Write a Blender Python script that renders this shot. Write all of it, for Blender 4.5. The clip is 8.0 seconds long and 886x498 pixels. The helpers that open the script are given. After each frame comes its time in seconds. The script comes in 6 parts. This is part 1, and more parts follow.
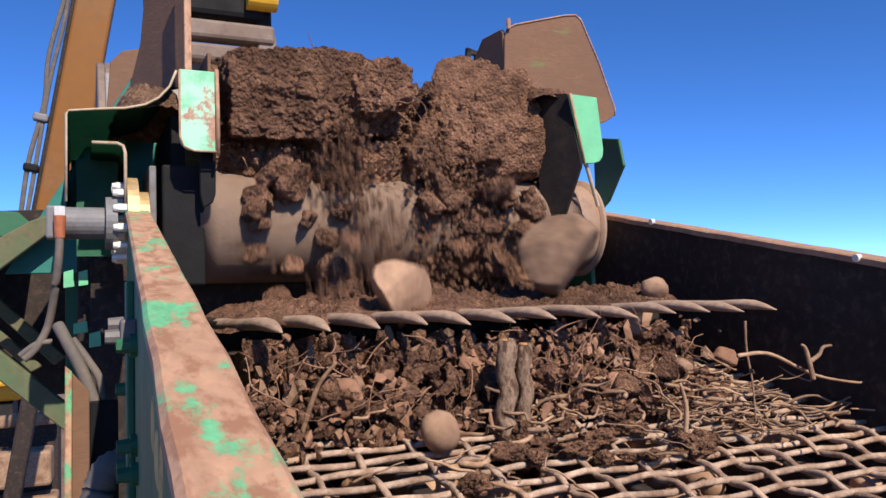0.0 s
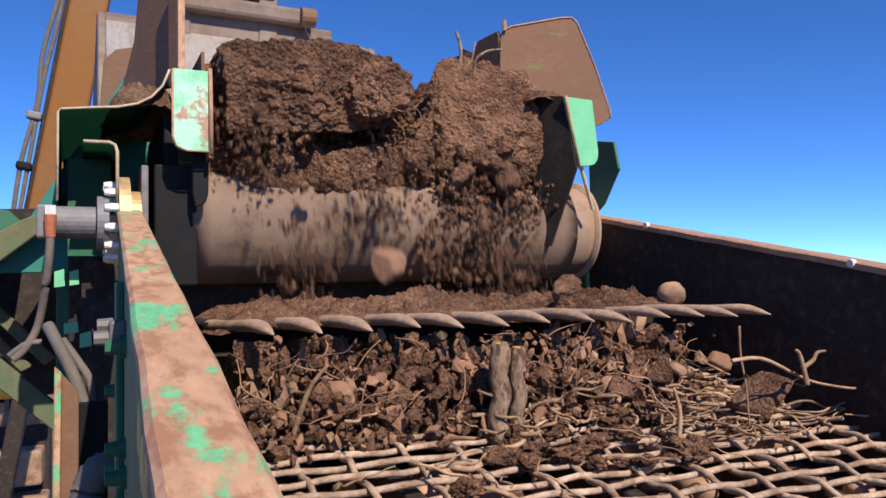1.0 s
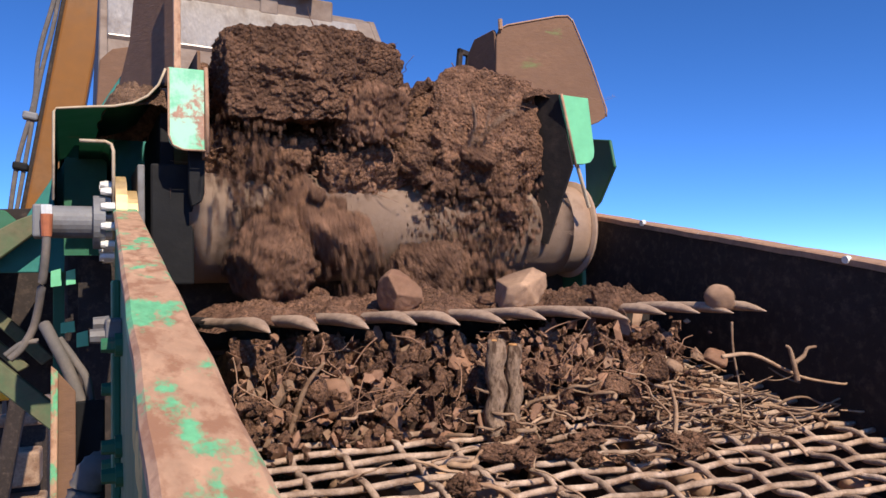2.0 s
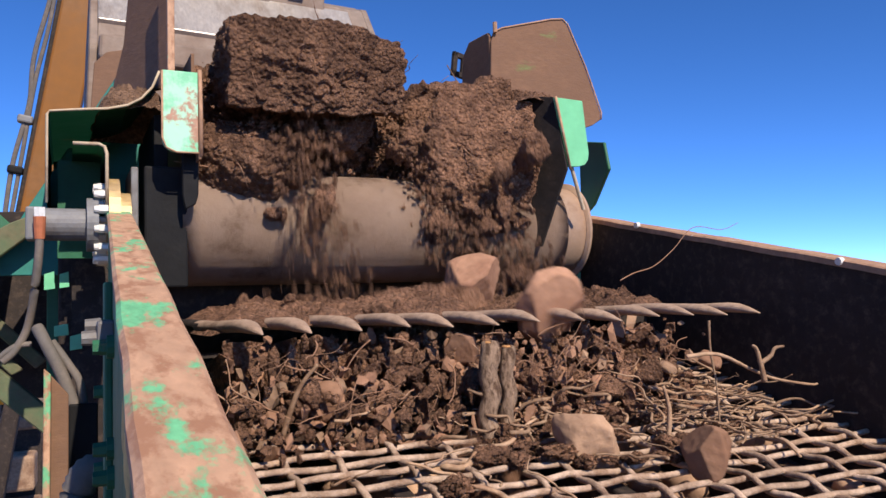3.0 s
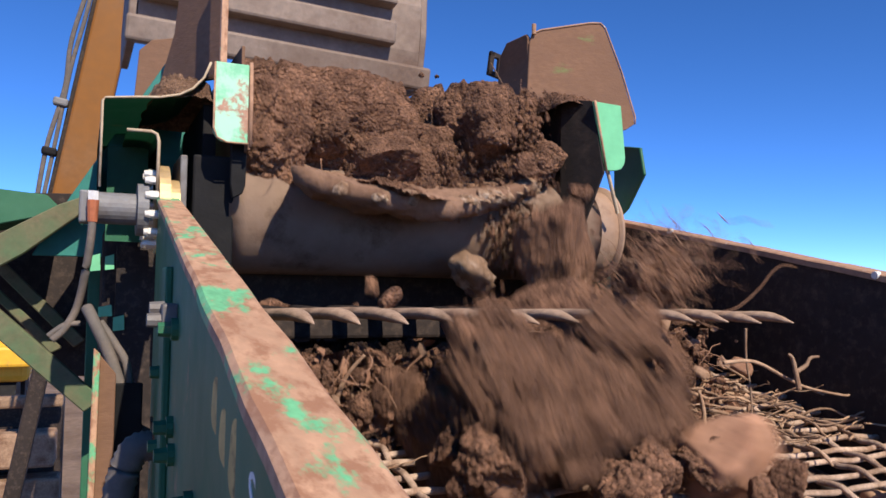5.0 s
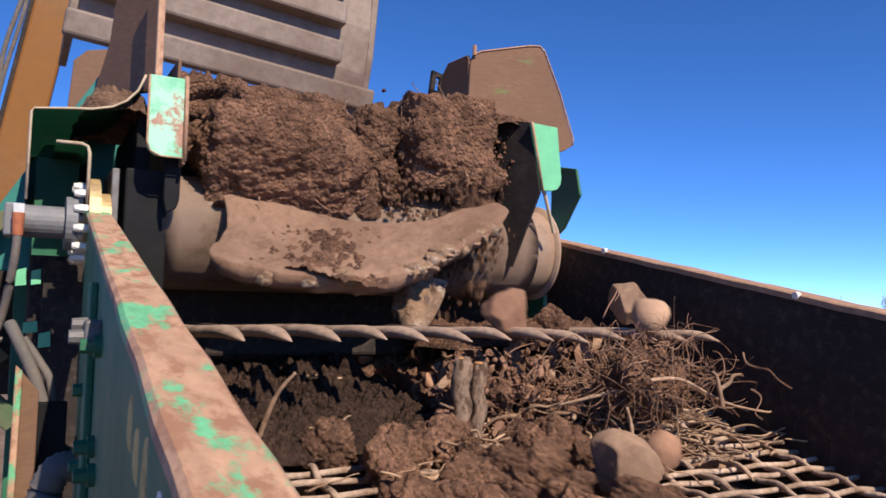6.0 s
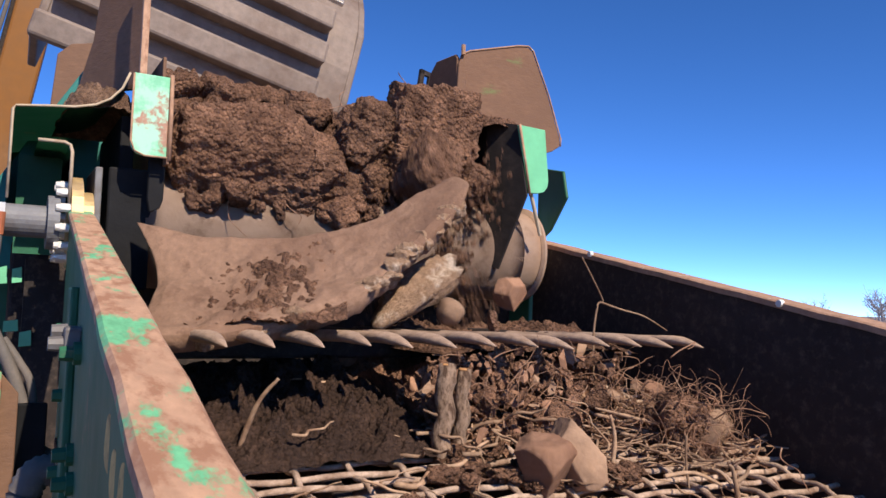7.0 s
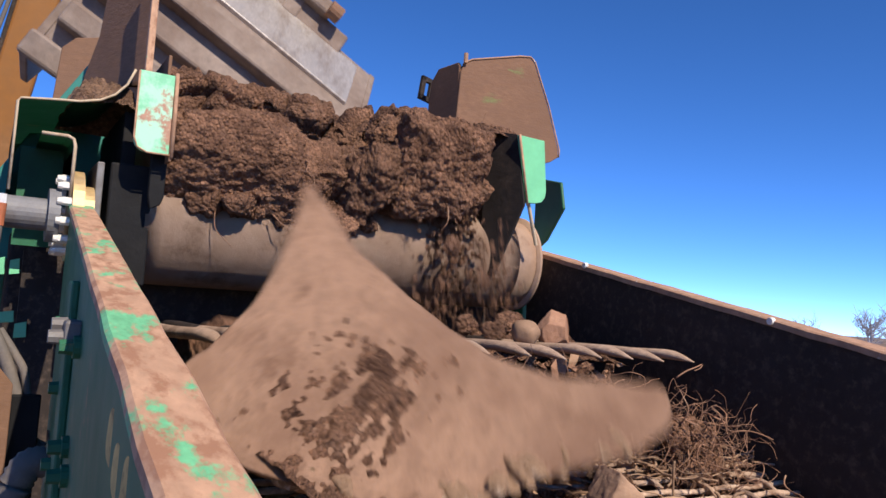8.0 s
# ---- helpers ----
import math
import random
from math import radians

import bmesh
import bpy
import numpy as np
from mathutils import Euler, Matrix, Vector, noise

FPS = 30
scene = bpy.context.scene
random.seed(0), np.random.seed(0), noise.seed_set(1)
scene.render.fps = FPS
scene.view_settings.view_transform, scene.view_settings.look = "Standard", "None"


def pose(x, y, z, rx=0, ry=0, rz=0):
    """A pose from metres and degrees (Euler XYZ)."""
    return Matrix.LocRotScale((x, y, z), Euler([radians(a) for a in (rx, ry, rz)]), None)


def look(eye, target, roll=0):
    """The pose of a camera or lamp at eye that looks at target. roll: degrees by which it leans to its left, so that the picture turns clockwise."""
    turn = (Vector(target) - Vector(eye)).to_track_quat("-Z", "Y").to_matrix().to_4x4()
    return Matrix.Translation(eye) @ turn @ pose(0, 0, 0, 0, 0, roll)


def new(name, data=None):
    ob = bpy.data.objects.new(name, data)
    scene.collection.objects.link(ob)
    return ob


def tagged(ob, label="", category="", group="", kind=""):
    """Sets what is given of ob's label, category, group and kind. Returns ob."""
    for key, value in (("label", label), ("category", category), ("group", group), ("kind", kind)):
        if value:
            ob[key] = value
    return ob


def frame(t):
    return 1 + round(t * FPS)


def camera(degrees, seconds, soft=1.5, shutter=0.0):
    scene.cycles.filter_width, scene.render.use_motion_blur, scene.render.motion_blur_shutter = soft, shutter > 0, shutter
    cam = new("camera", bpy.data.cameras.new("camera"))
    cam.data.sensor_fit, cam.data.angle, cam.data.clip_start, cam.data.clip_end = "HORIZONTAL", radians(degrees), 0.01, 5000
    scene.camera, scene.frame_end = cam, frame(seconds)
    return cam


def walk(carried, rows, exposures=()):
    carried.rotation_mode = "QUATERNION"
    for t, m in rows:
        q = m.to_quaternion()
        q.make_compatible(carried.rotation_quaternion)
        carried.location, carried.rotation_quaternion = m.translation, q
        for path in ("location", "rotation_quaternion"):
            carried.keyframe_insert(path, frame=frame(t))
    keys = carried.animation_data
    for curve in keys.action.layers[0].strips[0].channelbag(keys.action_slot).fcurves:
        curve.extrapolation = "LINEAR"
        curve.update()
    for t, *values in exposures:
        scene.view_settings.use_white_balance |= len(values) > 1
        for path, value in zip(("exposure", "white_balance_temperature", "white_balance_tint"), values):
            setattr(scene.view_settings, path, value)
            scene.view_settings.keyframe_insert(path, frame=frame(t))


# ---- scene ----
cam = camera(58.4, 8.0, shutter=0.5)
PATH = [
    (0, (-0.051, 0.075, 2.565), (0.782, 1.89, 2.669), -1.6),
    (0.5, (-0.049, 0.08, 2.566), (0.791, 1.892, 2.681), -1.3),
    (1, (-0.044, 0.084, 2.568), (0.801, 1.893, 2.675), -1.2),
    (1.5, (-0.044, 0.082, 2.566), (0.803, 1.891, 2.67), -1.3),
    (3, (-0.035, 0.077, 2.559), (0.823, 1.88, 2.674), -1.5),
    (3.5, (-0.045, 0.083, 2.57), (0.806, 1.89, 2.67), -1.0),
    (4, (-0.078, 0.103, 2.561), (0.762, 1.916, 2.651), -0.8),
    (4.2, (-0.088, 0.103, 2.553), (0.756, 1.914, 2.633), -0.6),
    (5.3, (-0.153, 0.06, 2.572), (0.686, 1.871, 2.694), 1.7),
    (5.5, (-0.176, 0.068, 2.595), (0.708, 1.857, 2.725), 1.9),
    (6, (-0.1, 0.046, 2.562), (0.846, 1.801, 2.713), 1.2),
    (6.5, (-0.089, 0.042, 2.578), (0.889, 1.781, 2.71), 1.2),
    (7, (-0.095, 0.049, 2.592), (0.881, 1.79, 2.727), 1.8),
    (7.5, (-0.114, 0.049, 2.582), (0.876, 1.781, 2.728), 2.9),
    (8, (-0.114, 0.037, 2.594), (0.875, 1.769, 2.743), 3.8),
]
walk(cam, [(t, look(eye, target, roll)) for t, eye, target, roll in PATH])

# ---- light ----
SUN_AZ, SUN_EL = 173.0, 42.0
world = bpy.data.worlds.new("sky")
scene.world = world
world.use_nodes = True
wn = world.node_tree
sky = wn.nodes.new("ShaderNodeTexSky")
sky.sky_type, sky.sun_disc = "NISHITA", False
sky.sun_elevation, sky.sun_rotation = radians(SUN_EL), radians(SUN_AZ)
sky.air_density, sky.dust_density, sky.ozone_density, sky.altitude = 0.42, 0.0, 2.6, 3600
deep = wn.nodes.new("ShaderNodeHueSaturation")
deep.inputs["Saturation"].default_value = 1.2
deep.inputs["Hue"].default_value = 0.503
wn.links.new(sky.outputs["Color"], deep.inputs["Color"])
clear = wn.nodes.new("ShaderNodeMix")
clear.data_type, clear.blend_type = "RGBA", "MULTIPLY"
clear.inputs["Factor"].default_value = 1.0
clear.inputs[7].default_value = (0.93, 0.98, 1.07, 1)
wn.links.new(deep.outputs["Color"], clear.inputs[6])
wn.links.new(clear.outputs[2], wn.nodes["Background"].inputs["Color"])
wn.nodes["Background"].inputs["Strength"].default_value = 0.235
sun_data = bpy.data.lights.new("sun", "SUN")
sun_data.energy, sun_data.angle, sun_data.color = 5.0, radians(0.55), (1.0, 0.87, 0.725)
sun_way = Vector((math.sin(radians(SUN_AZ)) * math.cos(radians(SUN_EL)), math.cos(radians(SUN_AZ)) * math.cos(radians(SUN_EL)), math.sin(radians(SUN_EL))))
sun = new("sun", sun_data)
sun.matrix_world = look(sun_way * 40, (0, 0, 0))
scene.view_settings.exposure = 0.33

# ---- materials ----
def material(name, base, second=None, mask=(6.0, 0.5, 0.08), rough=0.85, metal=0.0, grain=40.0, bump=0.3, vary=0.25, third=None, mask3=(3.0, 0.6, 0.1), piece=0.0, depth=0.01, stretch=(1, 1, 1), crumbs=0.0):
    """Base colour with grain, worn patches of a second colour, stains of a third, and relief."""
    m = bpy.data.materials.new(name)
    m.use_nodes = True
    nt = m.node_tree
    bs = nt.nodes["Principled BSDF"]
    co = nt.nodes.new("ShaderNodeTexCoord")
    mp = nt.nodes.new("ShaderNodeMapping")
    mp.inputs["Scale"].default_value = stretch
    nt.links.new(co.outputs["Object"], mp.inputs["Vector"])

    def tex(scale, detail=6.0, rgh=0.6):
        n = nt.nodes.new("ShaderNodeTexNoise")
        n.inputs["Scale"].default_value, n.inputs["Detail"].default_value, n.inputs["Roughness"].default_value = scale, detail, rgh
        nt.links.new(mp.outputs["Vector"], n.inputs["Vector"])
        return n.outputs["Fac"]

    def ramp(fac, a, b):
        r = nt.nodes.new("ShaderNodeMapRange")
        r.inputs["From Min"].default_value, r.inputs["From Max"].default_value = a, b
        nt.links.new(fac, r.inputs["Value"])
        return r.outputs["Result"]

    def mix(fac, a, b, mode="MIX"):
        n = nt.nodes.new("ShaderNodeMix")
        n.data_type, n.blend_type = "RGBA", mode
        if isinstance(fac, float):
            n.inputs["Factor"].default_value = fac
        else:
            nt.links.new(fac, n.inputs["Factor"])
        for k, v in ((6, a), (7, b)):
            if isinstance(v, tuple):
                n.inputs[k].default_value = (*v, 1)
            else:
                nt.links.new(v, n.inputs[k])
        return n.outputs[2]

    dark = tuple(c * (1 - vary) for c in base)
    light = tuple(min(1, c * (1 + vary)) for c in base)
    col = mix(ramp(tex(grain), 0.3, 0.7), dark, light)
    col = mix(ramp(tex(grain * 0.12, 3), 0.35, 0.7), col, mix(0.45, col, dark))
    rgh = ramp(tex(grain * 0.5), -1.0, 2.0)
    if third:
        col = mix(ramp(tex(mask3[0], 8, 0.65), mask3[1] - mask3[2], mask3[1] + mask3[2]), col, third)
    if second:
        f = ramp(tex(mask[0], 9, 0.68), mask[1] - mask[2], mask[1] + mask[2])
        s2 = mix(ramp(tex(grain * 1.7), 0.3, 0.7), tuple(c * 0.75 for c in second), tuple(min(1, c * 1.2) for c in second))
        col = mix(f, col, s2)
    if piece:
        oi = nt.nodes.new("ShaderNodeObjectInfo")
        hs = nt.nodes.new("ShaderNodeHueSaturation")
        nt.links.new(ramp(oi.outputs["Random"], 0, 1), hs.inputs["Value"])
        r = hs.inputs["Value"].links[0].from_node
        r.inputs["To Min"].default_value, r.inputs["To Max"].default_value = 1 - piece, 1 + piece
        nt.links.new(col, hs.inputs["Color"])
        col = hs.outputs["Color"]
    nt.links.new(col, bs.inputs["Base Color"])
    rr = nt.nodes.new("ShaderNodeMath")
    rr.operation = "ADD"
    rr.inputs[1].default_value = rough - 0.5
    nt.links.new(rgh, rr.inputs[0])
    nt.links.new(rr.outputs[0], bs.inputs["Roughness"])
    bs.inputs["Metallic"].default_value = metal
    bs.inputs["Specular IOR Level"].default_value = 0.3
    if bump:
        b = nt.nodes.new("ShaderNodeBump")
        b.inputs["Strength"].default_value, b.inputs["Distance"].default_value = bump, depth
        nt.links.new(tex(grain * 1.3, 9, 0.7), b.inputs["Height"])
        nt.links.new(b.outputs["Normal"], bs.inputs["Normal"])
        if crumbs:
            vo = nt.nodes.new("ShaderNodeTexVoronoi")
            vo.inputs["Scale"].default_value = crumbs
            nt.links.new(mp.outputs["Vector"], vo.inputs["Vector"])
            b2 = nt.nodes.new("ShaderNodeBump")
            b2.invert = True
            b2.inputs["Strength"].default_value, b2.inputs["Distance"].default_value = 0.85, depth
            nt.links.new(vo.outputs["Distance"], b2.inputs["Height"])
            nt.links.new(b.outputs["Normal"], b2.inputs["Normal"])
            nt.links.new(b2.outputs["Normal"], bs.inputs["Normal"])
    return m


RUST = (0.30, 0.165, 0.105)
DUST = (0.42, 0.27, 0.185)
M = {
    "soil": material("soil", (0.32, 0.171, 0.105), (0.135, 0.068, 0.042), (12.0, 0.53, 0.1), 0.98, 0, 75, 1.0, 0.45, piece=0.2, depth=0.02, third=(0.3, 0.18, 0.12), mask3=(24.0, 0.6, 0.06), crumbs=85.0),
    # soil darkened in its colour for the deep shade under the tines
    "soil_shaded": material("shaded_soil", (0.085, 0.047, 0.031), (0.05, 0.027, 0.018), (12.0, 0.5, 0.1), 0.9, 0, 70, 1.0, 0.4, depth=0.02, crumbs=80.0),
    "soil_dry": material("soil_dry", (0.33, 0.2, 0.13), (0.17, 0.095, 0.06), (14.0, 0.53, 0.08), 0.98, 0, 70, 1.0, 0.4, piece=0.12, depth=0.02, crumbs=70.0),
    "stone": material("stone", (0.42, 0.265, 0.17), (0.2, 0.12, 0.08), (5.0, 0.55, 0.15), 0.9, 0, 30, 0.35, 0.2, piece=0.35),
    "stone_red": material("stone_red", (0.35, 0.195, 0.122), (0.22, 0.11, 0.068), (5.0, 0.55, 0.15), 0.9, 0, 30, 0.35, 0.2, piece=0.25),
    "stone_pale": material("stone_pale", (0.5, 0.42, 0.33), (0.24, 0.16, 0.1), (9.0, 0.5, 0.08), 0.9, 0, 35, 0.5, 0.2, piece=0.1),
    "clay": material("clay", (0.272, 0.164, 0.108), (0.17, 0.096, 0.062), (11.0, 0.6, 0.05), 0.95, 0, 45, 0.6, 0.2, depth=0.012, third=(0.19, 0.108, 0.07), mask3=(4.0, 0.54, 0.08), stretch=(1, 0.6, 1)),
    "clay_edge": material("clay_edge", (0.38, 0.24, 0.15), (0.62, 0.49, 0.38), (12.0, 0.58, 0.06), 0.95, 0, 50, 1.0, 0.35, depth=0.02),
    "wood": material("wood", (0.36, 0.235, 0.15), (0.2, 0.11, 0.065), (9.0, 0.55, 0.1), 0.85, 0, 50, 0.4, 0.25, piece=0.3),
    "bark": material("bark", (0.38, 0.26, 0.18), (0.12, 0.07, 0.045), (45.0, 0.53, 0.06), 0.95, 0, 60, 1.0, 0.3, piece=0.15, stretch=(1, 1, 0.5)),
    "cut_wood": material("cut_wood", (0.5, 0.25, 0.1), None, rough=0.8, grain=60),
    "green": material("green_paint", (0.021, 0.118, 0.06), RUST, (5.0, 0.66, 0.05), 0.55, 0, 25, 0.12, 0.15, third=(0.05, 0.16, 0.09), mask3=(2.0, 0.55, 0.15)),
    "green_dusty": material("dusty_green_paint", (0.085, 0.15, 0.075), (0.17, 0.13, 0.08), (4.0, 0.5, 0.15), 0.8, 0, 25, 0.15, 0.2),
    "teal": material("teal_paint", (0.03, 0.19, 0.16), RUST, (5.0, 0.72, 0.04), 0.6, 0, 25, 0.1, 0.12),
    # the green paint again at sunlit brightness, pale patches for its sheen
    "mint": material("green_paint_sunlit", (0.22, 0.6, 0.35), (0.42, 0.24, 0.16), (8.0, 0.585, 0.025), 0.42, 0, 25, 0.1, 0.1, third=(0.4, 0.72, 0.52), mask3=(9.0, 0.5, 0.05)),
    "mint_clean": material("green_paint_sunlit_clean", (0.17, 0.54, 0.29), (0.42, 0.24, 0.16), (6.0, 0.75, 0.02), 0.5, 0, 25, 0.1, 0.1),
    "flange": material("worn_flange", (0.5, 0.3, 0.19), (0.15, 0.45, 0.23), (9.0, 0.548, 0.03), 0.7, 0, 30, 0.25, 0.22, third=(0.33, 0.17, 0.1), mask3=(22.0, 0.54, 0.06), stretch=(1.7, 0.75, 1)),
    "dusty_edge": material("dusty_edge", (0.5, 0.4, 0.28), (0.25, 0.16, 0.1), (9.0, 0.6, 0.06), 0.8, 0, 40, 0.2, 0.2),
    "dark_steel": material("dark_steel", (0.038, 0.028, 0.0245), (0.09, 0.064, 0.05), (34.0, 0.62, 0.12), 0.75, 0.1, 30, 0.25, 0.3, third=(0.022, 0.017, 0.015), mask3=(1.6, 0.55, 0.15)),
    "rust": material("rust_plate", (0.215, 0.12, 0.073), (0.16, 0.2, 0.075), (3.0, 0.68, 0.05), 0.8, 0.1, 30, 0.25, 0.2, third=(0.17, 0.095, 0.06), mask3=(2.0, 0.55, 0.15), stretch=(1, 1, 2.5)),
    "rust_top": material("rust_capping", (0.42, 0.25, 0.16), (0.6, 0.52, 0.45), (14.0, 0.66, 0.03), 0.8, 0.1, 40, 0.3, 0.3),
    "belt": material("belt_rubber", (0.36, 0.24, 0.172), (0.18, 0.11, 0.072), (5.0, 0.62, 0.08), 0.85, 0, 40, 0.2, 0.15, third=(0.44, 0.315, 0.235), mask3=(3.0, 0.5, 0.15)),
    "black": material("black_rubber", (0.005, 0.005, 0.006), (0.016, 0.013, 0.011), (5.0, 0.64, 0.1), 0.75, 0, 30, 0.2, 0.3),
    # near-black base carries the skirt's shade, as the plate faces the sun
    "skirt_shaded": material("shaded_skirt_rubber", (0.021, 0.016, 0.0145), (0.045, 0.032, 0.025), (9.0, 0.6, 0.1), 0.8, 0, 30, 0.25, 0.3),
    "zinc": material("zinc", (0.78, 0.76, 0.7), (0.5, 0.4, 0.3), (20.0, 0.66, 0.08), 0.4, 0.2, 40, 0.1, 0.15),
    "brass": material("yellow_zinc", (0.6, 0.42, 0.2), (0.35, 0.25, 0.16), (14.0, 0.55, 0.1), 0.5, 0.4, 40, 0.1, 0.15),
    "wire": material("screen_wire", (0.66, 0.49, 0.37), (0.26, 0.16, 0.105), (11.0, 0.5, 0.12), 0.85, 0.1, 70, 0.7, 0.25, piece=0.12),
    "tine": material("tine_steel", (0.44, 0.31, 0.225), (0.22, 0.14, 0.095), (9.0, 0.56, 0.1), 0.65, 0.1, 40, 0.5, 0.25, piece=0.1),
    "bucket": material("bucket_steel", (0.25, 0.195, 0.16), (0.14, 0.09, 0.065), (2.5, 0.58, 0.15), 0.7, 0.2, 25, 0.25, 0.2),
    "bucket_bright": material("bucket_polished", (0.55, 0.5, 0.45), (0.32, 0.25, 0.2), (3.0, 0.62, 0.12), 0.4, 0.6, 30, 0.15, 0.15, stretch=(3, 1, 1)),
    "orange": material("boom_paint", (0.215, 0.085, 0.013), (0.2, 0.1, 0.04), (1.2, 0.62, 0.12), 0.6, 0, 12, 0.06, 0.1),
    "yellow": material("yellow_paint", (0.75, 0.42, 0.04), (0.3, 0.2, 0.1), (4.0, 0.65, 0.08), 0.5, 0, 20, 0.1, 0.1),
    "grey": material("grey_paint", (0.2, 0.2, 0.205), (0.12, 0.1, 0.09), (6.0, 0.6, 0.1), 0.6, 0.1, 30, 0.15, 0.15),
    "hose": material("hose_rubber", (0.13, 0.115, 0.105), (0.2, 0.16, 0.13), (9.0, 0.58, 0.1), 0.75, 0, 40, 0.15, 0.15),
    "orange_cap": material("orange_fitting", (0.4, 0.13, 0.06), None, rough=0.6, grain=40),
    "blue_glass": material("cab_glass", (0.04, 0.07, 0.16), None, rough=0.15, grain=5, bump=0),
    "letter_yellow": material("letter_yellow", (0.6, 0.42, 0.15), (0.2, 0.14, 0.06), (30.0, 0.62, 0.06), 0.7, 0, 40, 0.1),
    "letter_white": material("letter_white", (0.75, 0.76, 0.74), (0.2, 0.26, 0.2), (30.0, 0.66, 0.06), 0.7, 0, 40, 0.1),
    "earth": material("earth", (0.24, 0.17, 0.125), (0.13, 0.085, 0.06), (0.7, 0.55, 0.12), 0.95, 0, 9, 0.8, 0.25, depth=0.05),
    # branch colour paled and greyed to carry the distance haze
    "branches": material("bare_hazy_branches", (0.34, 0.32, 0.34), None, rough=0.95, grain=8, bump=0),
    "roots": material("roots", (0.29, 0.16, 0.1), (0.4, 0.26, 0.17), (14.0, 0.6, 0.08), 0.9, 0, 60, 0.3, 0.25),
}


# ---- mesh helpers ----
def mesh_of(bm, name, mat, smooth=False):
    me = bpy.data.meshes.new(name)
    if smooth:
        for f in bm.faces:
            f.smooth = True
    bm.to_mesh(me)
    bm.free()
    me.materials.append(M[mat])
    return me


def part(name, bm, mat, parent=None, label="", smooth=False, at=None):
    ob = new(name, mesh_of(bm, name, mat, smooth))
    if parent:
        ob.parent = parent
    if at is not None:
        ob.matrix_basis = at
    return tagged(ob, label) if label else ob


def thing(name, label, category, at=None, group="", kind=""):
    ob = new(name)
    ob.empty_display_size = 0.05
    if at is not None:
        ob.matrix_basis = at
    return tagged(ob, label, category, group, kind)


def box(bm, lo, hi, bevel=0.0, m=None):
    r = bmesh.ops.create_cube(bm, size=1)
    lo, hi = Vector(lo), Vector(hi)
    for v in r["verts"]:
        v.co = Vector([lo[i] + (v.co[i] + 0.5) * (hi[i] - lo[i]) for i in range(3)])
    vs = r["verts"]
    if bevel:
        es = list({e for v in vs for e in v.link_edges})
        o = bmesh.ops.bevel(bm, geom=es, offset=bevel, segments=2, affect="EDGES", profile=0.5)
        vs = list({v for f in o["faces"] for v in f.verts} | {v for v in vs if v.is_valid})
    if m is not None:
        bmesh.ops.transform(bm, matrix=m, verts=vs)
    return bm


def prism(bm, outline, thick, m=None, bevel=0.0):
    """A plate: an outline in x, z, that is thick along y."""
    a = [bm.verts.new((x, 0, z)) for x, z in outline]
    b = [bm.verts.new((x, thick, z)) for x, z in outline]
    n = len(outline)
    fs = [bm.faces.new(a), bm.faces.new(b[::-1])] + [bm.faces.new((a[i], b[i], b[(i + 1) % n], a[(i + 1) % n])) for i in range(n)]
    bmesh.ops.recalc_face_normals(bm, faces=fs)
    vs = a + b
    if bevel:
        es = [e for e in {e for v in vs for e in v.link_edges}]
        o = bmesh.ops.bevel(bm, geom=es, offset=bevel, segments=1, affect="EDGES")
        vs = list({v for f in o["faces"] for v in f.verts} | {v for v in vs if v.is_valid})
    if m is not None:
        bmesh.ops.transform(bm, matrix=m, verts=vs)
    return bm


def rounded(x0, z0, x1, z1, r, corners="abcd", n=5):
    """A rectangle's outline with some corners rounded: a lower left, b lower right, c upper right, d upper left."""
    out = []
    for k, (cx, cz, a0) in zip("abcd", ((x0, z0, 180), (x1, z0, 270), (x1, z1, 0), (x0, z1, 90))):
        if k in corners:
            ox, oz = cx + (r if k in "ad" else -r), cz + (r if k in "ab" else -r)
            out += [(ox + r * math.cos(radians(a0 + 90 * i / n)), oz + r * math.sin(radians(a0 + 90 * i / n))) for i in range(n + 1)]
        else:
            out.append((cx, cz))
    return out


def cyl(bm, a, b, r, r2=None, seg=20, caps=True):
    a, b = Vector(a), Vector(b)
    o = bmesh.ops.create_cone(bm, cap_ends=caps, segments=seg, radius1=r, radius2=r if r2 is None else r2, depth=(b - a).length)
    m = Matrix.Translation((a + b) / 2) @ (b - a).to_track_quat("Z", "Y").to_matrix().to_4x4()
    bmesh.ops.transform(bm, matrix=m, verts=o["verts"])
    return bm


def tube(bm, pts, radii, seg=8, wob=0.0):
    """A tube along points, with a radius for each."""
    pts = [Vector(p) for p in pts]
    rings = []
    for i, p in enumerate(pts):
        d = (pts[min(i + 1, len(pts) - 1)] - pts[max(i - 1, 0)]).normalized()
        s = d.orthogonal().normalized() if abs(d.z) > 0.95 else d.cross(Vector((0, 0, 1))).normalized()
        u = s.cross(d)
        r = radii[i] if not isinstance(radii, float) else radii
        rings.append([bm.verts.new(p + (s * math.cos(2 * math.pi * k / seg) + u * math.sin(2 * math.pi * k / seg)) * r * (1 + wob * random.uniform(-1, 1))) for k in range(seg)])
    for a, b in zip(rings, rings[1:]):
        for k in range(seg):
            bm.faces.new((a[k], a[(k + 1) % seg], b[(k + 1) % seg], b[k]))
    bm.faces.new(rings[0][::-1]), bm.faces.new(rings[-1])
    return bm


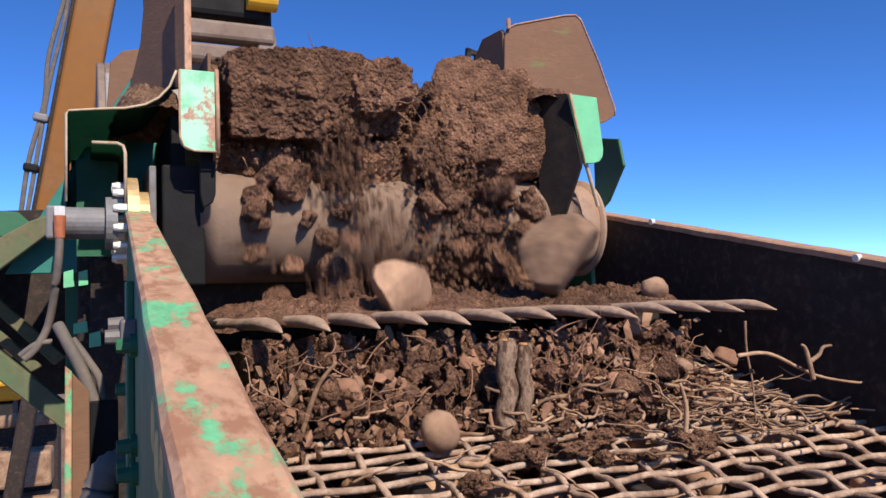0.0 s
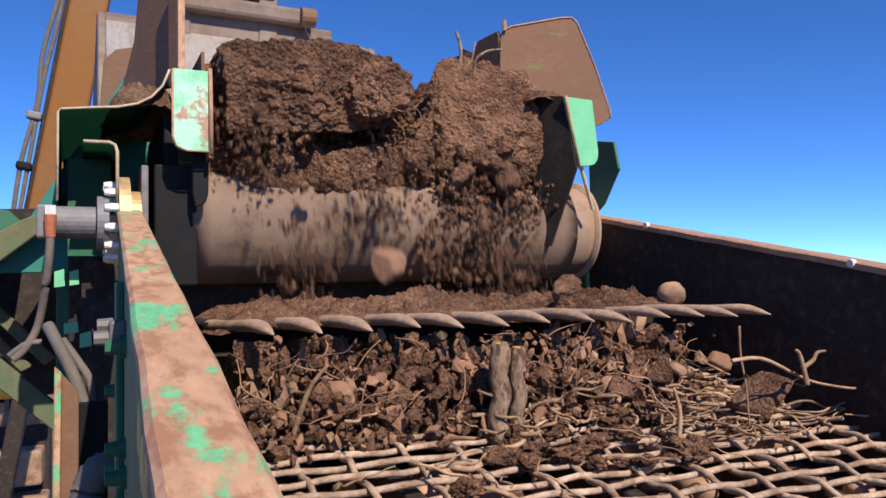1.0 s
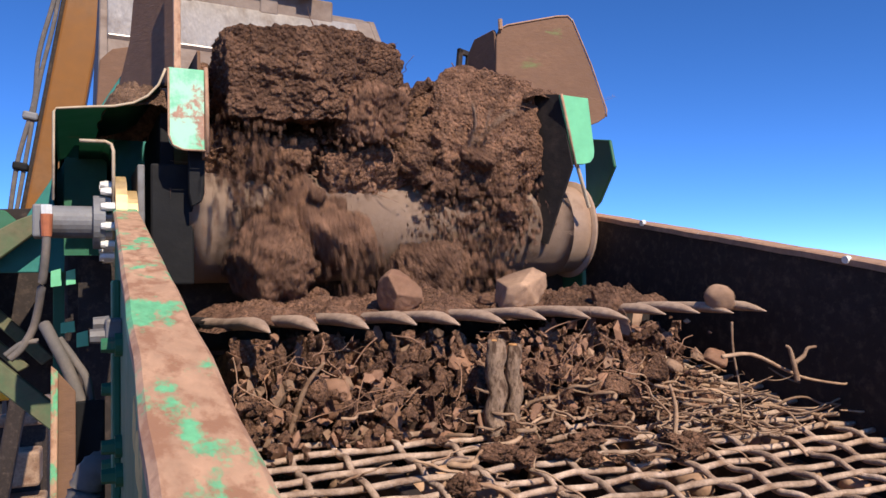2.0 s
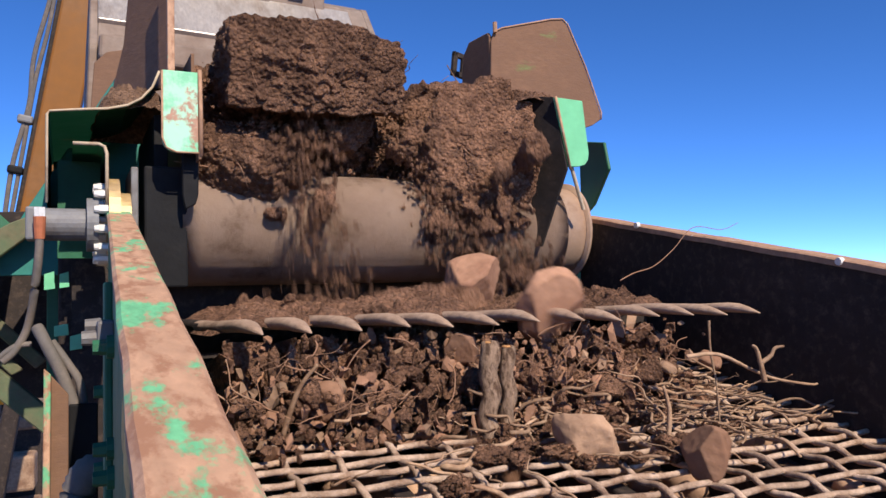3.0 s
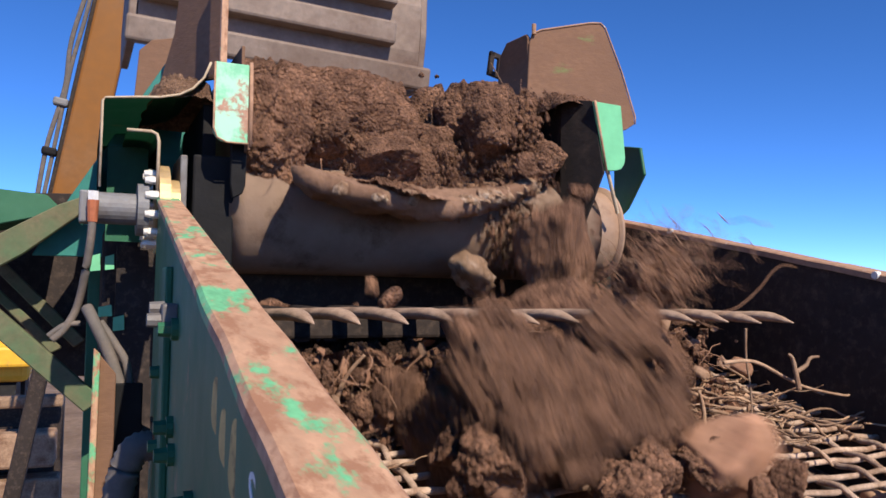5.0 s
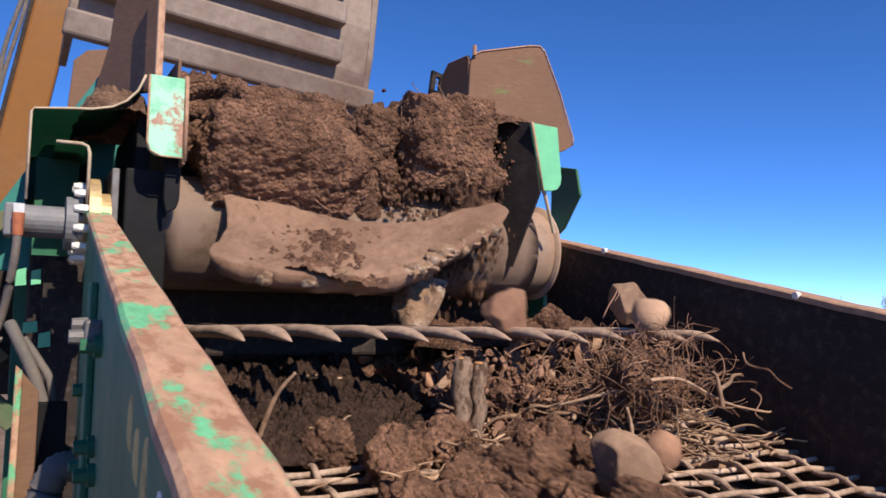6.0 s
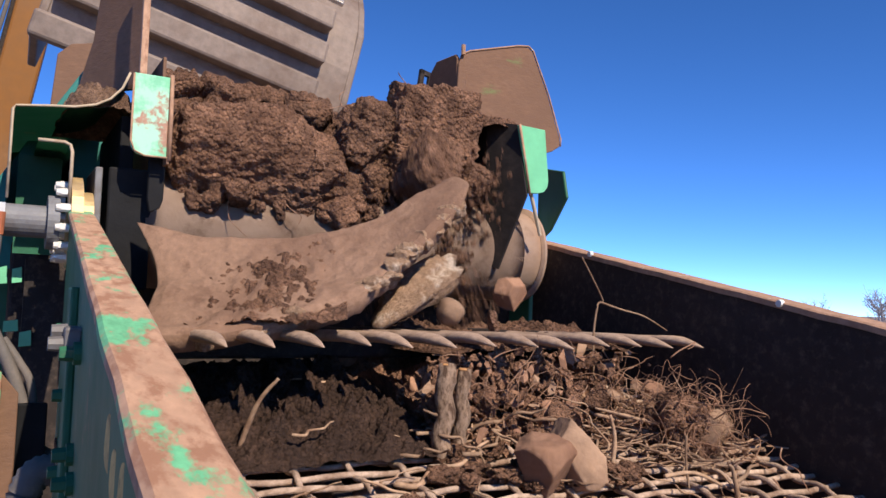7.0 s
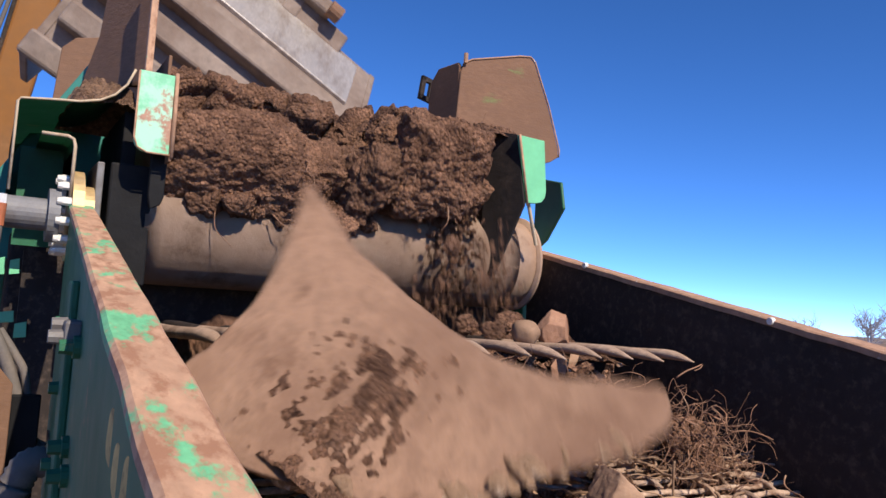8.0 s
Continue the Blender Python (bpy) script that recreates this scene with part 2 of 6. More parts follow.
def arc(pts, n=8):
    """A smooth curve through points."""
    pts = [Vector(p) for p in pts]
    out = []
    for i in range(len(pts) - 1):
        p0, p1, p2, p3 = pts[max(i - 1, 0)], pts[i], pts[i + 1], pts[min(i + 2, len(pts) - 1)]
        for k in range(n):
            t = k / n
            out.append(0.5 * (2 * p1 + (p2 - p0) * t + (2 * p0 - 5 * p1 + 4 * p2 - p3) * t * t + (3 * p1 - p0 - 3 * p2 + p3) * t ** 3))
    return out + [pts[-1]]


def lump(size, sub=3, seed=0, rough=0.3, freq=1.6, fine=0.12, square=0.0, crack=0.0):
    """A clod or stone: a ball, more or less squared, dented by noise."""
    bm = bmesh.new()
    bmesh.ops.create_icosphere(bm, subdivisions=sub, radius=1)
    off = Vector((seed * 7.31, seed * 3.7, seed * 1.9))
    for v in bm.verts:
        p = v.co.normalized()
        if square:
            k = max(abs(p.x), abs(p.y), abs(p.z))
            p = p.lerp(p / k * 0.8, square)
        d = 1 + rough * noise.noise(p * freq + off) + fine * noise.fractal(p * freq * 3 + off, 0.8, 2.0, 5)
        if crack:
            d -= crack * max(0.0, 0.35 - abs(noise.noise(p * 3.1 + off))) + crack * 0.5 * max(0.0, 0.3 - abs(noise.noise(p * 8.3 + off)))
            d += crack * 0.12 * noise.noise(p * 17 + off)
        v.co = Vector([p[i] * d * size[i] * 0.5 for i in range(3)])
    return bm


def soil_lump(size, sub=5, seed=0, square=0.5, cuts=5, rough=1.0):
    """A clod of damp soil: a squared ball with broken flat faces, split into aggregates, and granular."""
    rnd = random.Random(seed * 13 + 5)
    bm = bmesh.new()
    bmesh.ops.create_icosphere(bm, subdivisions=sub, radius=1)
    planes = []
    for _ in range(cuts):
        planes.append((Vector((rnd.gauss(0, 1), rnd.gauss(0, 1), rnd.gauss(0, 1))).normalized(), rnd.uniform(0.55, 0.85)))
    off = Vector((seed * 7.31, seed * 3.7, seed * 1.9))
    big = max(size)
    for v in bm.verts:
        p = v.co.normalized()
        k = max(abs(p.x), abs(p.y), abs(p.z))
        p = p.lerp(p / k * 0.82, square)
        for d, h in planes:
            e = p.dot(d) - h
            if e > 0:
                p = p - d * e * 0.9
        out = p.normalized()
        q = Vector([p[i] * size[i] * 0.5 for i in range(3)])
        w = q + off
        far = noise.voronoi(w * 13.0)[0]
        split = max(0.0, 1 - (far[1] - far[0]) / 0.16)
        d = big * 0.09 * noise.noise(w * (1.3 / big)) + 0.018 * noise.noise(w * 11) + 0.011 * noise.noise(w * 29) + 0.009 * noise.noise(w * 63) + 0.004 * noise.noise(w * 120) - 0.007 * split
        v.co = q + out * d * rough * min(1.0, big / 0.16)
    return bm


def facet(size, seed=0, cuts=9, sub=4, fine=0.022):
    """A broken stone: a ball cut by flat planes, edges a little worn."""
    rnd = random.Random(seed)
    bm = bmesh.new()
    bmesh.ops.create_icosphere(bm, subdivisions=sub, radius=1)
    planes = []
    for _ in range(cuts):
        d = Vector((rnd.gauss(0, 1), rnd.gauss(0, 1), rnd.gauss(0, 1))).normalized()
        planes.append((d, rnd.uniform(0.45, 0.8)))
    off = Vector((seed * 5.1, seed, 0))
    for v in bm.verts:
        for d, k in planes:
            s = v.co.dot(d) - k
            if s > 0:
                v.co -= d * s * 0.97
        p = v.co * (1 + fine * noise.fractal(v.co * 4 + off, 0.9, 2, 4))
        v.co = Vector([p[i] * size[i] * 0.68 for i in range(3)])
    return bm

# ---- ground and distance ----
DECK = 0.2          # slope of the screen box


def rail_z(y):
    return 2.325 + DECK * y


def mesh_z(y):
    return 1.9 + DECK * y


def ground():
    bm = bmesh.new()
    xs = [-2500, -600, -150, -60, -30] + [-20 + i for i in range(41)] + [30, 60, 150, 600, 2500]
    grid = [[bm.verts.new((x, y + 15, 0.1 * noise.fractal(Vector((x, y, 0)) * 0.35, 0.9, 2, 4) if abs(x) < 25 and abs(y) < 25 else 0)) for x in xs] for y in xs]
    for a, b in zip(grid, grid[1:]):
        for i in range(len(xs) - 1):
            bm.faces.new((a[i], a[i + 1], b[i + 1], b[i]))
    tagged(part("ground", bm, "earth", smooth=True), "bare trodden brown earth of the yard", "ground", kind="structure")


ground()


def far_tree(x, y, h, seed):
    """A bare winter tree on the horizon: trunk, limbs and a haze of twigs."""
    rnd = random.Random(seed)
    tree = thing("tree", "bare leafless winter tree on the horizon", "tree", pose(x, y, 0), "trees on the horizon")
    bm = bmesh.new()
    tube(bm, [(0, 0, 0), (0.1, 0, h * 0.3), (0, 0.1, h * 0.6)], [h * 0.03, h * 0.022, h * 0.012], 6)
    part("trunk", bm, "branches", tree)
    bm = bmesh.new()
    for _ in range(26):
        z0 = h * rnd.uniform(0.18, 0.6)
        a, out = rnd.uniform(0, 6.28), h * rnd.uniform(0.18, 0.42)
        tip = Vector((math.cos(a) * out, math.sin(a) * out, z0 + h * rnd.uniform(0.12, 0.4)))
        mid = Vector((tip.x * 0.5, tip.y * 0.5, z0 + (tip.z - z0) * 0.35))
        tube(bm, [(0, 0, z0), mid, tip], [h * 0.009, h * 0.006, h * 0.003], 4)
        for _ in range(9):
            s = mid.lerp(tip, rnd.uniform(0, 1))
            e = s + Vector((rnd.gauss(0, 0.07), rnd.gauss(0, 0.07), rnd.uniform(0.02, 0.15))) * h
            tube(bm, [s, e], [h * 0.004, h * 0.0015], 3)
    part("crown", bm, "branches", tree)


for i, (tx, ty, th) in enumerate(((97, 60, 7.0), (90, 56, 5.6), (101, 55, 8.0), (84, 60, 5.2), (107, 62, 7.5), (110, 52, 8.0), (79, 63, 4.6), (118, 60, 8.0))):
    far_tree(tx, ty, th, i)


# ---- screen box ----
def screen_box():
    """Side plates of the vibrating screen, with their flanges."""
    y0, y1 = -1.2, 2.48
    left = thing("screen_side_plate", "green steel screen box side with a worn rusty top flange", "side plate")
    bm = bmesh.new()
    vs = []
    for y in (y0, y1):
        for x, dz in ((-0.014 + 0.034 * y, -0.014), (-0.004 + 0.034 * y, -0.014), (-0.004 + 0.034 * y, -0.85), (-0.014 + 0.034 * y, -0.85)):
            vs.append(bm.verts.new((x, y, rail_z(y) + dz)))
    for q in ((0, 1, 2, 3), (4, 5, 6, 7), (0, 1, 5, 4), (1, 2, 6, 5), (2, 3, 7, 6), (3, 0, 4, 7)):
        bm.faces.new([vs[i] for i in q])
    bmesh.ops.recalc_face_normals(bm, faces=bm.faces)
    part("plate", bm, "green", left)
    bm = bmesh.new()
    n = 40
    prof = ((0, -0.02), (0, -0.006), (0.006, 0), (0.07, 0), (0.076, -0.006), (0.076, -0.03), (0.066, -0.03), (0.066, -0.012), (0.01, -0.012), (0.01, -0.02))
    rings = []
    for i in range(n + 1):
        y = y0 + (y1 - y0) * i / n
        dent = 0.0025 * noise.noise(Vector((0, y * 6, 0)))
        rings.append([bm.verts.new((x * (1.06 - 0.085 * y) - 0.018 + 0.034 * y + dent, y, rail_z(y) + z + dent * 0.6)) for x, z in prof])
    for a, b in zip(rings, rings[1:]):
        for k in range(len(prof)):
            bm.faces.new((a[k], a[(k + 1) % len(prof)], b[(k + 1) % len(prof)], b[k]))
    bm.faces.new(rings[0]), bm.faces.new(rings[-1][::-1])
    bmesh.ops.recalc_face_normals(bm, faces=bm.faces)
    part("top_flange", bm, "flange", left, "rust-brown flange with patches of green paint left")
    # stiffening post, gusset and bolts on the outer face
    bm = bmesh.new()
    box(bm, (0.03, 1.72, 2.0), (0.045, 1.79, 2.6), 0.004)
    part("stiffener", bm, "green", left)
    for y, dz in ((1.62, -0.14), (1.55, -0.15), (1.8, -0.17), (1.8, -0.30), (1.6, -0.34), (1.55, -0.37), (1.8, -0.45), (1.2, -0.3)):
        x = -0.014 + 0.034 * y
        bm = bmesh.new()
        cyl(bm, (x, y, rail_z(y) + dz), (x - 0.012, y, rail_z(y) + dz), 0.02, seg=12)
        cyl(bm, (x - 0.01, y, rail_z(y) + dz), (x - 0.034, y, rail_z(y) + dz), 0.014, 0.012, seg=6)
        part("bolt", bm, "green", left)
    bm = bmesh.new()
    box(bm, (0.012, 1.56, 2.47), (0.042, 1.63, 2.53), 0.006)
    cyl(bm, (0.02, 1.58, 2.5), (-0.012, 1.58, 2.5), 0.014, 0.012, 8)
    cyl(bm, (0.02, 1.61, 2.52), (-0.006, 1.61, 2.52), 0.014, 0.012, 8)
    part("bracket", bm, "grey", left, "blue-grey dusty bolted bracket")

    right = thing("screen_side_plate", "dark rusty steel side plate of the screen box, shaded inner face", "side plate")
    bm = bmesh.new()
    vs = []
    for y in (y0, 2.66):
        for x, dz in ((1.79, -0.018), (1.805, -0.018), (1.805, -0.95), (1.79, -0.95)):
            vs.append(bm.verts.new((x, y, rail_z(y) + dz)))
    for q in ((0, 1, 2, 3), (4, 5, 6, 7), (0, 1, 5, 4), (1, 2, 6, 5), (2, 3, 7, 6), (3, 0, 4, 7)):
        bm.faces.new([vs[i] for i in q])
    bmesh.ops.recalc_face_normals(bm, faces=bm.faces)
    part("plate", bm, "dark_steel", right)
    bm = bmesh.new()
    rings = []
    for i in range(61):
        y = y0 + (2.665 - y0) * i / 60
        d = 0.003 * noise.noise(Vector((3, y * 9, 0)))
        rings.append([bm.verts.new((x, y, rail_z(y) + z + d)) for x, z in ((1.782, -0.02), (1.782, -0.004), (1.788, 0), (1.87, 0), (1.875, -0.005), (1.875, -0.02))])
    for a, b in zip(rings, rings[1:]):
        for k in range(6):
            bm.faces.new((a[k], a[(k + 1) % 6], b[(k + 1) % 6], b[k]))
    bm.faces.new(rings[0]), bm.faces.new(rings[-1][::-1])
    bmesh.ops.recalc_face_normals(bm, faces=bm.faces)
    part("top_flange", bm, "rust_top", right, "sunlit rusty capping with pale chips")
    for y, dz in ((2.59, -0.07), (1.497, -0.006), (2.3, -0.0)):
        bm = bmesh.new()
        cyl(bm, (1.789, y, rail_z(y) + dz), (1.776, y, rail_z(y) + dz), 0.012, 0.01, seg=10)
        part("bolt", bm, "zinc", right)


screen_box()


def wire_screen():
    """Woven wire screen: crimped wires along and across, each a part."""
    scr = thing("wire_screen", "woven wire screen deck of thick dusty crimped wire", "wire screen")
    pitch_x, pitch_y, r = 0.112, 0.06, 0.007
    nx, ny = 15, 54
    x0, x1, ya, yb = 0.1, 1.78, -1.05, 2.2
    ang = math.atan(DECK)
    base = pose(0, 0, 1.9, math.degrees(ang), 0, 0)

    def wire(length, pitch, phase, sway):
        bm = bmesh.new()
        n = max(8, int(length / pitch * 4))
        pts = [(0, length * i / n, r * sway * math.cos(math.pi * (length * i / n) / pitch + phase)) for i in range(n + 1)]
        pts = [(0.0055 * noise.noise(Vector((phase, p[1] * 16, 0))) + 0.004 * noise.noise(Vector((phase + 3, p[1] * 5, 0))), p[1], p[2]) for p in pts]
        return tube(bm, pts, r, 7, 0.12)

    longs = [mesh_of(wire(yb - ya, pitch_y, k * math.pi, 0.9), "wire_along", "wire", True) for k in (0, 1)]
    cross = [mesh_of(wire(x1 - x0, pitch_x, math.pi + k * math.pi, 0.45), "wire_across", "wire", True) for k in (0, 1)]
    rnd = random.Random(4)
    for i in range(nx):
        ob = new("wire", longs[i % 2])
        ob.parent = scr
        ob.matrix_basis = base @ pose(x0 + 0.03 + i * pitch_x, ya, rnd.uniform(-0.003, 0.003), 0, 0, rnd.uniform(-0.35, 0.35))
    for j in range(ny):
        ob = new("wire", cross[j % 2])
        ob.parent = scr
        ob.matrix_basis = base @ pose(x0, ya + j * pitch_y, rnd.uniform(-0.003, 0.003), 0, 0, -90 + rnd.uniform(-0.35, 0.35)) @ pose(0, 0, 0)
    for i, x in enumerate((0.55, 0.98, 1.4)):
        bm = bmesh.new()
        box(bm, (x - 0.02, -1.1, -0.16), (x + 0.02, 2.2, -0.02), 0.006, base)
        part("support_bar", bm, "dark_steel", scr)


wire_screen()


def lower_deck():
    """A second, finer deck below with stones lying on it, and the closed box under it."""
    deck = tagged(new("lower_deck", mesh_of(box(bmesh.new(), (0.06, -1.0, -0.02), (1.78, 2.4, 0.0), 0, pose(0, 0, 1.74, math.degrees(math.atan(DECK)))), "lower_deck", "soil_dry")), "lower screen deck covered in dry soil", "screen deck")
    rnd = random.Random(12)
    shapes = [mesh_of(lump((0.11, 0.085, 0.06), 2, 40 + k, 0.25, 1.2, 0.05), "pebble", "stone", True) for k in range(5)]
    for i in range(190):
        y = rnd.uniform(0.3, 1.9)
        ob = tagged(new("pebble", shapes[i % 5]), "rounded dusty stone on the lower screen deck", "stone", "stones on the lower deck")
        ob.matrix_basis = pose(rnd.uniform(0.12, 1.74), y, 1.74 + DECK * y + 0.025, rnd.uniform(-20, 20), rnd.uniform(-20, 20), rnd.uniform(0, 360)) @ Matrix.Scale(rnd.uniform(0.7, 1.5), 4)
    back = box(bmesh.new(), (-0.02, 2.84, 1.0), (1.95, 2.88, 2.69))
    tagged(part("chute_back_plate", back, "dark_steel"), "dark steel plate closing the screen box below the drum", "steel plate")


lower_deck()


def tine_grate():
    grate = thing("tine_grate", "row of worn steel tines over the screen", "tine grate")
    bm = bmesh.new()
    box(bm, (0.2, 2.24, 2.42), (1.77, 2.34, 2.5), 0.01)
    part("cross_beam", bm, "dark_steel", grate)
    rnd = random.Random(3)
    shapes = []
    for k in range(3):
        bm = bmesh.new()
        n, seg = 18, 10
        rings = []
        for i in range(n + 1):
            s = i / n
            w = 0.022 if s < 0.84 else 0.022 * (1 - ((s - 0.84) / 0.16) ** 1.7) + 0.002
            hgt = w * 0.66
            z = -0.016 * (max(0, s - 0.84) / 0.16) ** 1.6 + 0.002 * math.sin(s * 9 + k)
            rings.append([bm.verts.new((math.cos(2 * math.pi * q / seg) * w, -0.62 * s, z + math.sin(2 * math.pi * q / seg) * hgt)) for q in range(seg)])
        for a, b in zip(rings, rings[1:]):
            for q in range(seg):
                bm.faces.new((a[q], b[q], b[(q + 1) % seg], a[(q + 1) % seg]))
        bm.faces.new(rings[0]), bm.faces.new(rings[-1][::-1])
        bmesh.ops.recalc_face_normals(bm, faces=bm.faces)
        # rear faces get dark steel in place of the shadow behind the tips
        for f in bm.faces:
            f.material_index = 1 if f.calc_center_median().y > -0.25 + 0.02 * math.sin(f.index * 2.1) else 0
        me = mesh_of(bm, "tine", "tine", True)
        me.materials.append(M["dark_steel"])
        shapes.append(me)
    for i, x in enumerate((0.322, 0.424, 0.532, 0.644, 0.753, 0.866, 0.98, 1.104, 1.22, 1.342, 1.458, 1.578, 1.7)):
        ob = new("tine", shapes[i % 3])
        ob.parent = grate
        ob.matrix_basis = pose(x, 1.686 + rnd.uniform(-0.006, 0.006), 2.503 + rnd.uniform(-0.003, 0.003), -0.6, 0, 10 + rnd.uniform(-1.2, 1.2)) @ pose(0, 0.62, 0)


tine_grate()

# ---- feeder ----
DRUM_Y, DRUM_Z, DRUM_R = 2.65, 2.79, 0.18


def edge_strip(name, pts, r, parent, mat="dusty_edge"):
    part(name, tube(bmesh.new(), pts, r, 6), mat, parent, "dust-pale plate edge", True)


def feeder():
    """Head of the belt feeder: drum, belt, side skirts and end plates."""
    f = thing("belt_feeder", "green steel belt feeder with a dusty head drum", "belt feeder")
    # belt round the drum, running back under the heap
    bm = bmesh.new()
    prof = [(5.2, DRUM_Z + DRUM_R), (4.0, DRUM_Z + DRUM_R), (3.0, DRUM_Z + DRUM_R)]
    prof += [(DRUM_Y - DRUM_R * math.sin(radians(a)), DRUM_Z + DRUM_R * math.cos(radians(a))) for a in range(0, 181, 6)]
    prof += [(3.0, DRUM_Z - DRUM_R), (5.2, DRUM_Z - DRUM_R)]
    rings = [[bm.verts.new((x, y + 0.004 * noise.noise(Vector((x * 3, y * 4, z * 4))), z + 0.004 * noise.noise(Vector((x * 3 + 9, y * 4, z * 4))))) for y, z in prof] for x in [0.27 + i * 0.0537 for i in range(26)]]
    for a, b in zip(rings, rings[1:]):
        for k in range(len(prof) - 1):
            bm.faces.new((a[k], a[k + 1], b[k + 1], b[k]))
    bmesh.ops.solidify(bm, geom=bm.faces, thickness=0.012)
    part("belt", bm, "belt", f, "dusty brown-grey rubber belt round the head drum", True)
    bm = bmesh.new()
    cyl(bm, (0.2, DRUM_Y, DRUM_Z), (1.71, DRUM_Y, DRUM_Z), DRUM_R - 0.014, seg=40)
    cyl(bm, (1.7, DRUM_Y, DRUM_Z), (1.712, DRUM_Y, DRUM_Z), DRUM_R + 0.006, seg=40)
    cyl(bm, (1.74, DRUM_Y, DRUM_Z), (1.78, DRUM_Y, DRUM_Z), 0.05, seg=20)
    part("head_drum", bm, "belt", f, "dusty steel drum end", True)
    # drum drive on the outer side
    bm = bmesh.new()
    cyl(bm, (-0.115, 2.5, 2.78), (0.02, 2.5, 2.78), 0.045, seg=24)
    box(bm, (-0.135, 2.46, 2.735), (-0.1, 2.54, 2.825), 0.006)
    cyl(bm, (0.015, 2.5, 2.78), (0.045, 2.5, 2.78), 0.075, seg=28)
    part("motor", bm, "grey", f, "dusty grey hydraulic motor")
    bm = bmesh.new()
    cyl(bm, (0.07, 2.53, 2.785), (0.1, 2.53, 2.785), 0.13, seg=36)
    cyl(bm, (0.1, 2.53, 2.785), (0.13, 2.53, 2.785), 0.09, seg=36)
    part("drive_flange", bm, "brass", f, "yellow-zinc drive flange with a ring of bolts")
    shape = None
    for k in range(12):
        a = radians(k * 30 + 12)
        for x, rr in ((0.045, 0.105),):
            if shape is None:
                b = bmesh.new()
                cyl(b, (0, 0, 0), (0.03, 0, 0), 0.012, seg=6)
                cyl(b, (-0.012, 0, 0), (0, 0, 0), 0.009, 0.011, seg=10)
                shape = mesh_of(b, "bolt", "zinc")
            ob = new("bolt", shape)
            ob.parent = f
            ob.matrix_basis = pose(x, 2.53 + rr * math.cos(a), 2.785 + rr * math.sin(a))
    bm = bmesh.new()
    box(bm, (0.132, 2.5, 2.6), (0.152, 2.75, 2.95), 0.004)
    part("bearing_plate", bm, "grey", f)
    # ledge on the drive side: a folded sheet over a dark recess
    top = [(-0.085, 2.84), (-0.085, 3.086), (-0.078, 3.095), (0.01, 3.107), (0.07, 3.113), (0.123, 3.127), (0.161, 3.15), (0.191, 3.186), (0.21, 3.235)]
    bm = bmesh.new()
    front = [[bm.verts.new((x, y, z)) for x, z in top] for y in (2.5, 3.4)]
    for k in range(len(top) - 1):
        bm.faces.new((front[0][k], front[0][k + 1], front[1][k + 1], front[1][k]))
    bmesh.ops.solidify(bm, geom=bm.faces, thickness=0.01)
    part("ledge", bm, "green", f)
    edge_strip("ledge_edge", [(x, 2.497, z) for x, z in top], 0.004, f)
    bm = bmesh.new()
    prism(bm, [(-0.08, 2.3), (-0.08, 3.1), (0.3, 3.18), (0.3, 2.3)], 0.012, pose(0, 3.36, 0))
    part("end_plate", bm, "green", f)
    hood = [(0.066, 2.83), (0.066, 2.975), (0.06, 2.994), (0.045, 3.001), (-0.02, 3.0)]
    bm = bmesh.new()
    front = [[bm.verts.new((x, y, z)) for x, z in hood] for y in (2.45, 2.9)]
    for k in range(len(hood) - 1):
        bm.faces.new((front[0][k], front[0][k + 1], front[1][k + 1], front[1][k]))
    bmesh.ops.solidify(bm, geom=bm.faces, thickness=0.008)
    part("drive_hood", bm, "green", f)
    edge_strip("hood_edge", [(x, 2.447, z) for x, z in hood], 0.005, f)
    bm = bmesh.new()
    prism(bm, [(-0.06, 2.7), (-0.06, 3.0), (0.06, 3.0), (0.06, 2.7)], 0.01, pose(0, 2.75, 0))
    part("drive_bracket", bm, "green", f)
    bm = bmesh.new()
    prism(bm, rounded(0.203, 2.974, 0.3, 3.203, 0.035, "a"), 0.012, pose(0, 2.36, 0), 0.002)
    part("front_plate", bm, "mint", f, "sunlit pale green plate with chipped paint")
    edge_strip("plate_edge", [(0.304, 2.358, 3.21), (0.306, 2.356, 3.08), (0.306, 2.356, 2.965)], 0.006, f, "rust_top")
    edge_strip("plate_edge", [(0.302, 2.357, 2.973), (0.24, 2.357, 2.973), (0.213, 2.357, 2.985), (0.203, 2.357, 3.012), (0.203, 2.357, 3.2)], 0.003, f, "rust_top")
    bm = bmesh.new()
    box(bm, (0.299, 2.355, 2.955), (0.307, 2.75, 3.205), 0.002)
    box(bm, (0.3, 2.5, 2.97), (0.31, 5.2, 3.3), 0.002)
    part("side_skirt", bm, "rust", f)
    bm = bmesh.new()
    box(bm, (0.2, 2.56, 2.62), (0.24, 3.2, 3.12), 0.004)
    prism(bm, [(0.262, 2.99), (0.308, 2.99), (0.306, 2.86), (0.298, 2.835), (0.27, 2.82), (0.262, 2.86)], 0.02, pose(0, 2.41, 0), 0.003)
    # black box stands in for the shade at the drum's drive-side end
    box(bm, (0.165, 2.47, 2.6), (0.284, 2.49, 2.95), 0.006)
    part("rubber_skirt", bm, "black", f)
    bm = bmesh.new()
    box(bm, (0.226, 2.43, 3.2), (0.246, 2.45, 3.66), 0.003, None)
    part("post", bm, "flange", f, "rust-brown post with green paint left on it")
    # far side
    bm = bmesh.new()
    prism(bm, [(0.045, 3.245), (0.0, 2.985), (0.112, 2.72), (0.172, 2.74), (0.172, 3.27)], 0.012, pose(1.545, 2.365, 0, 0, 0, 116))
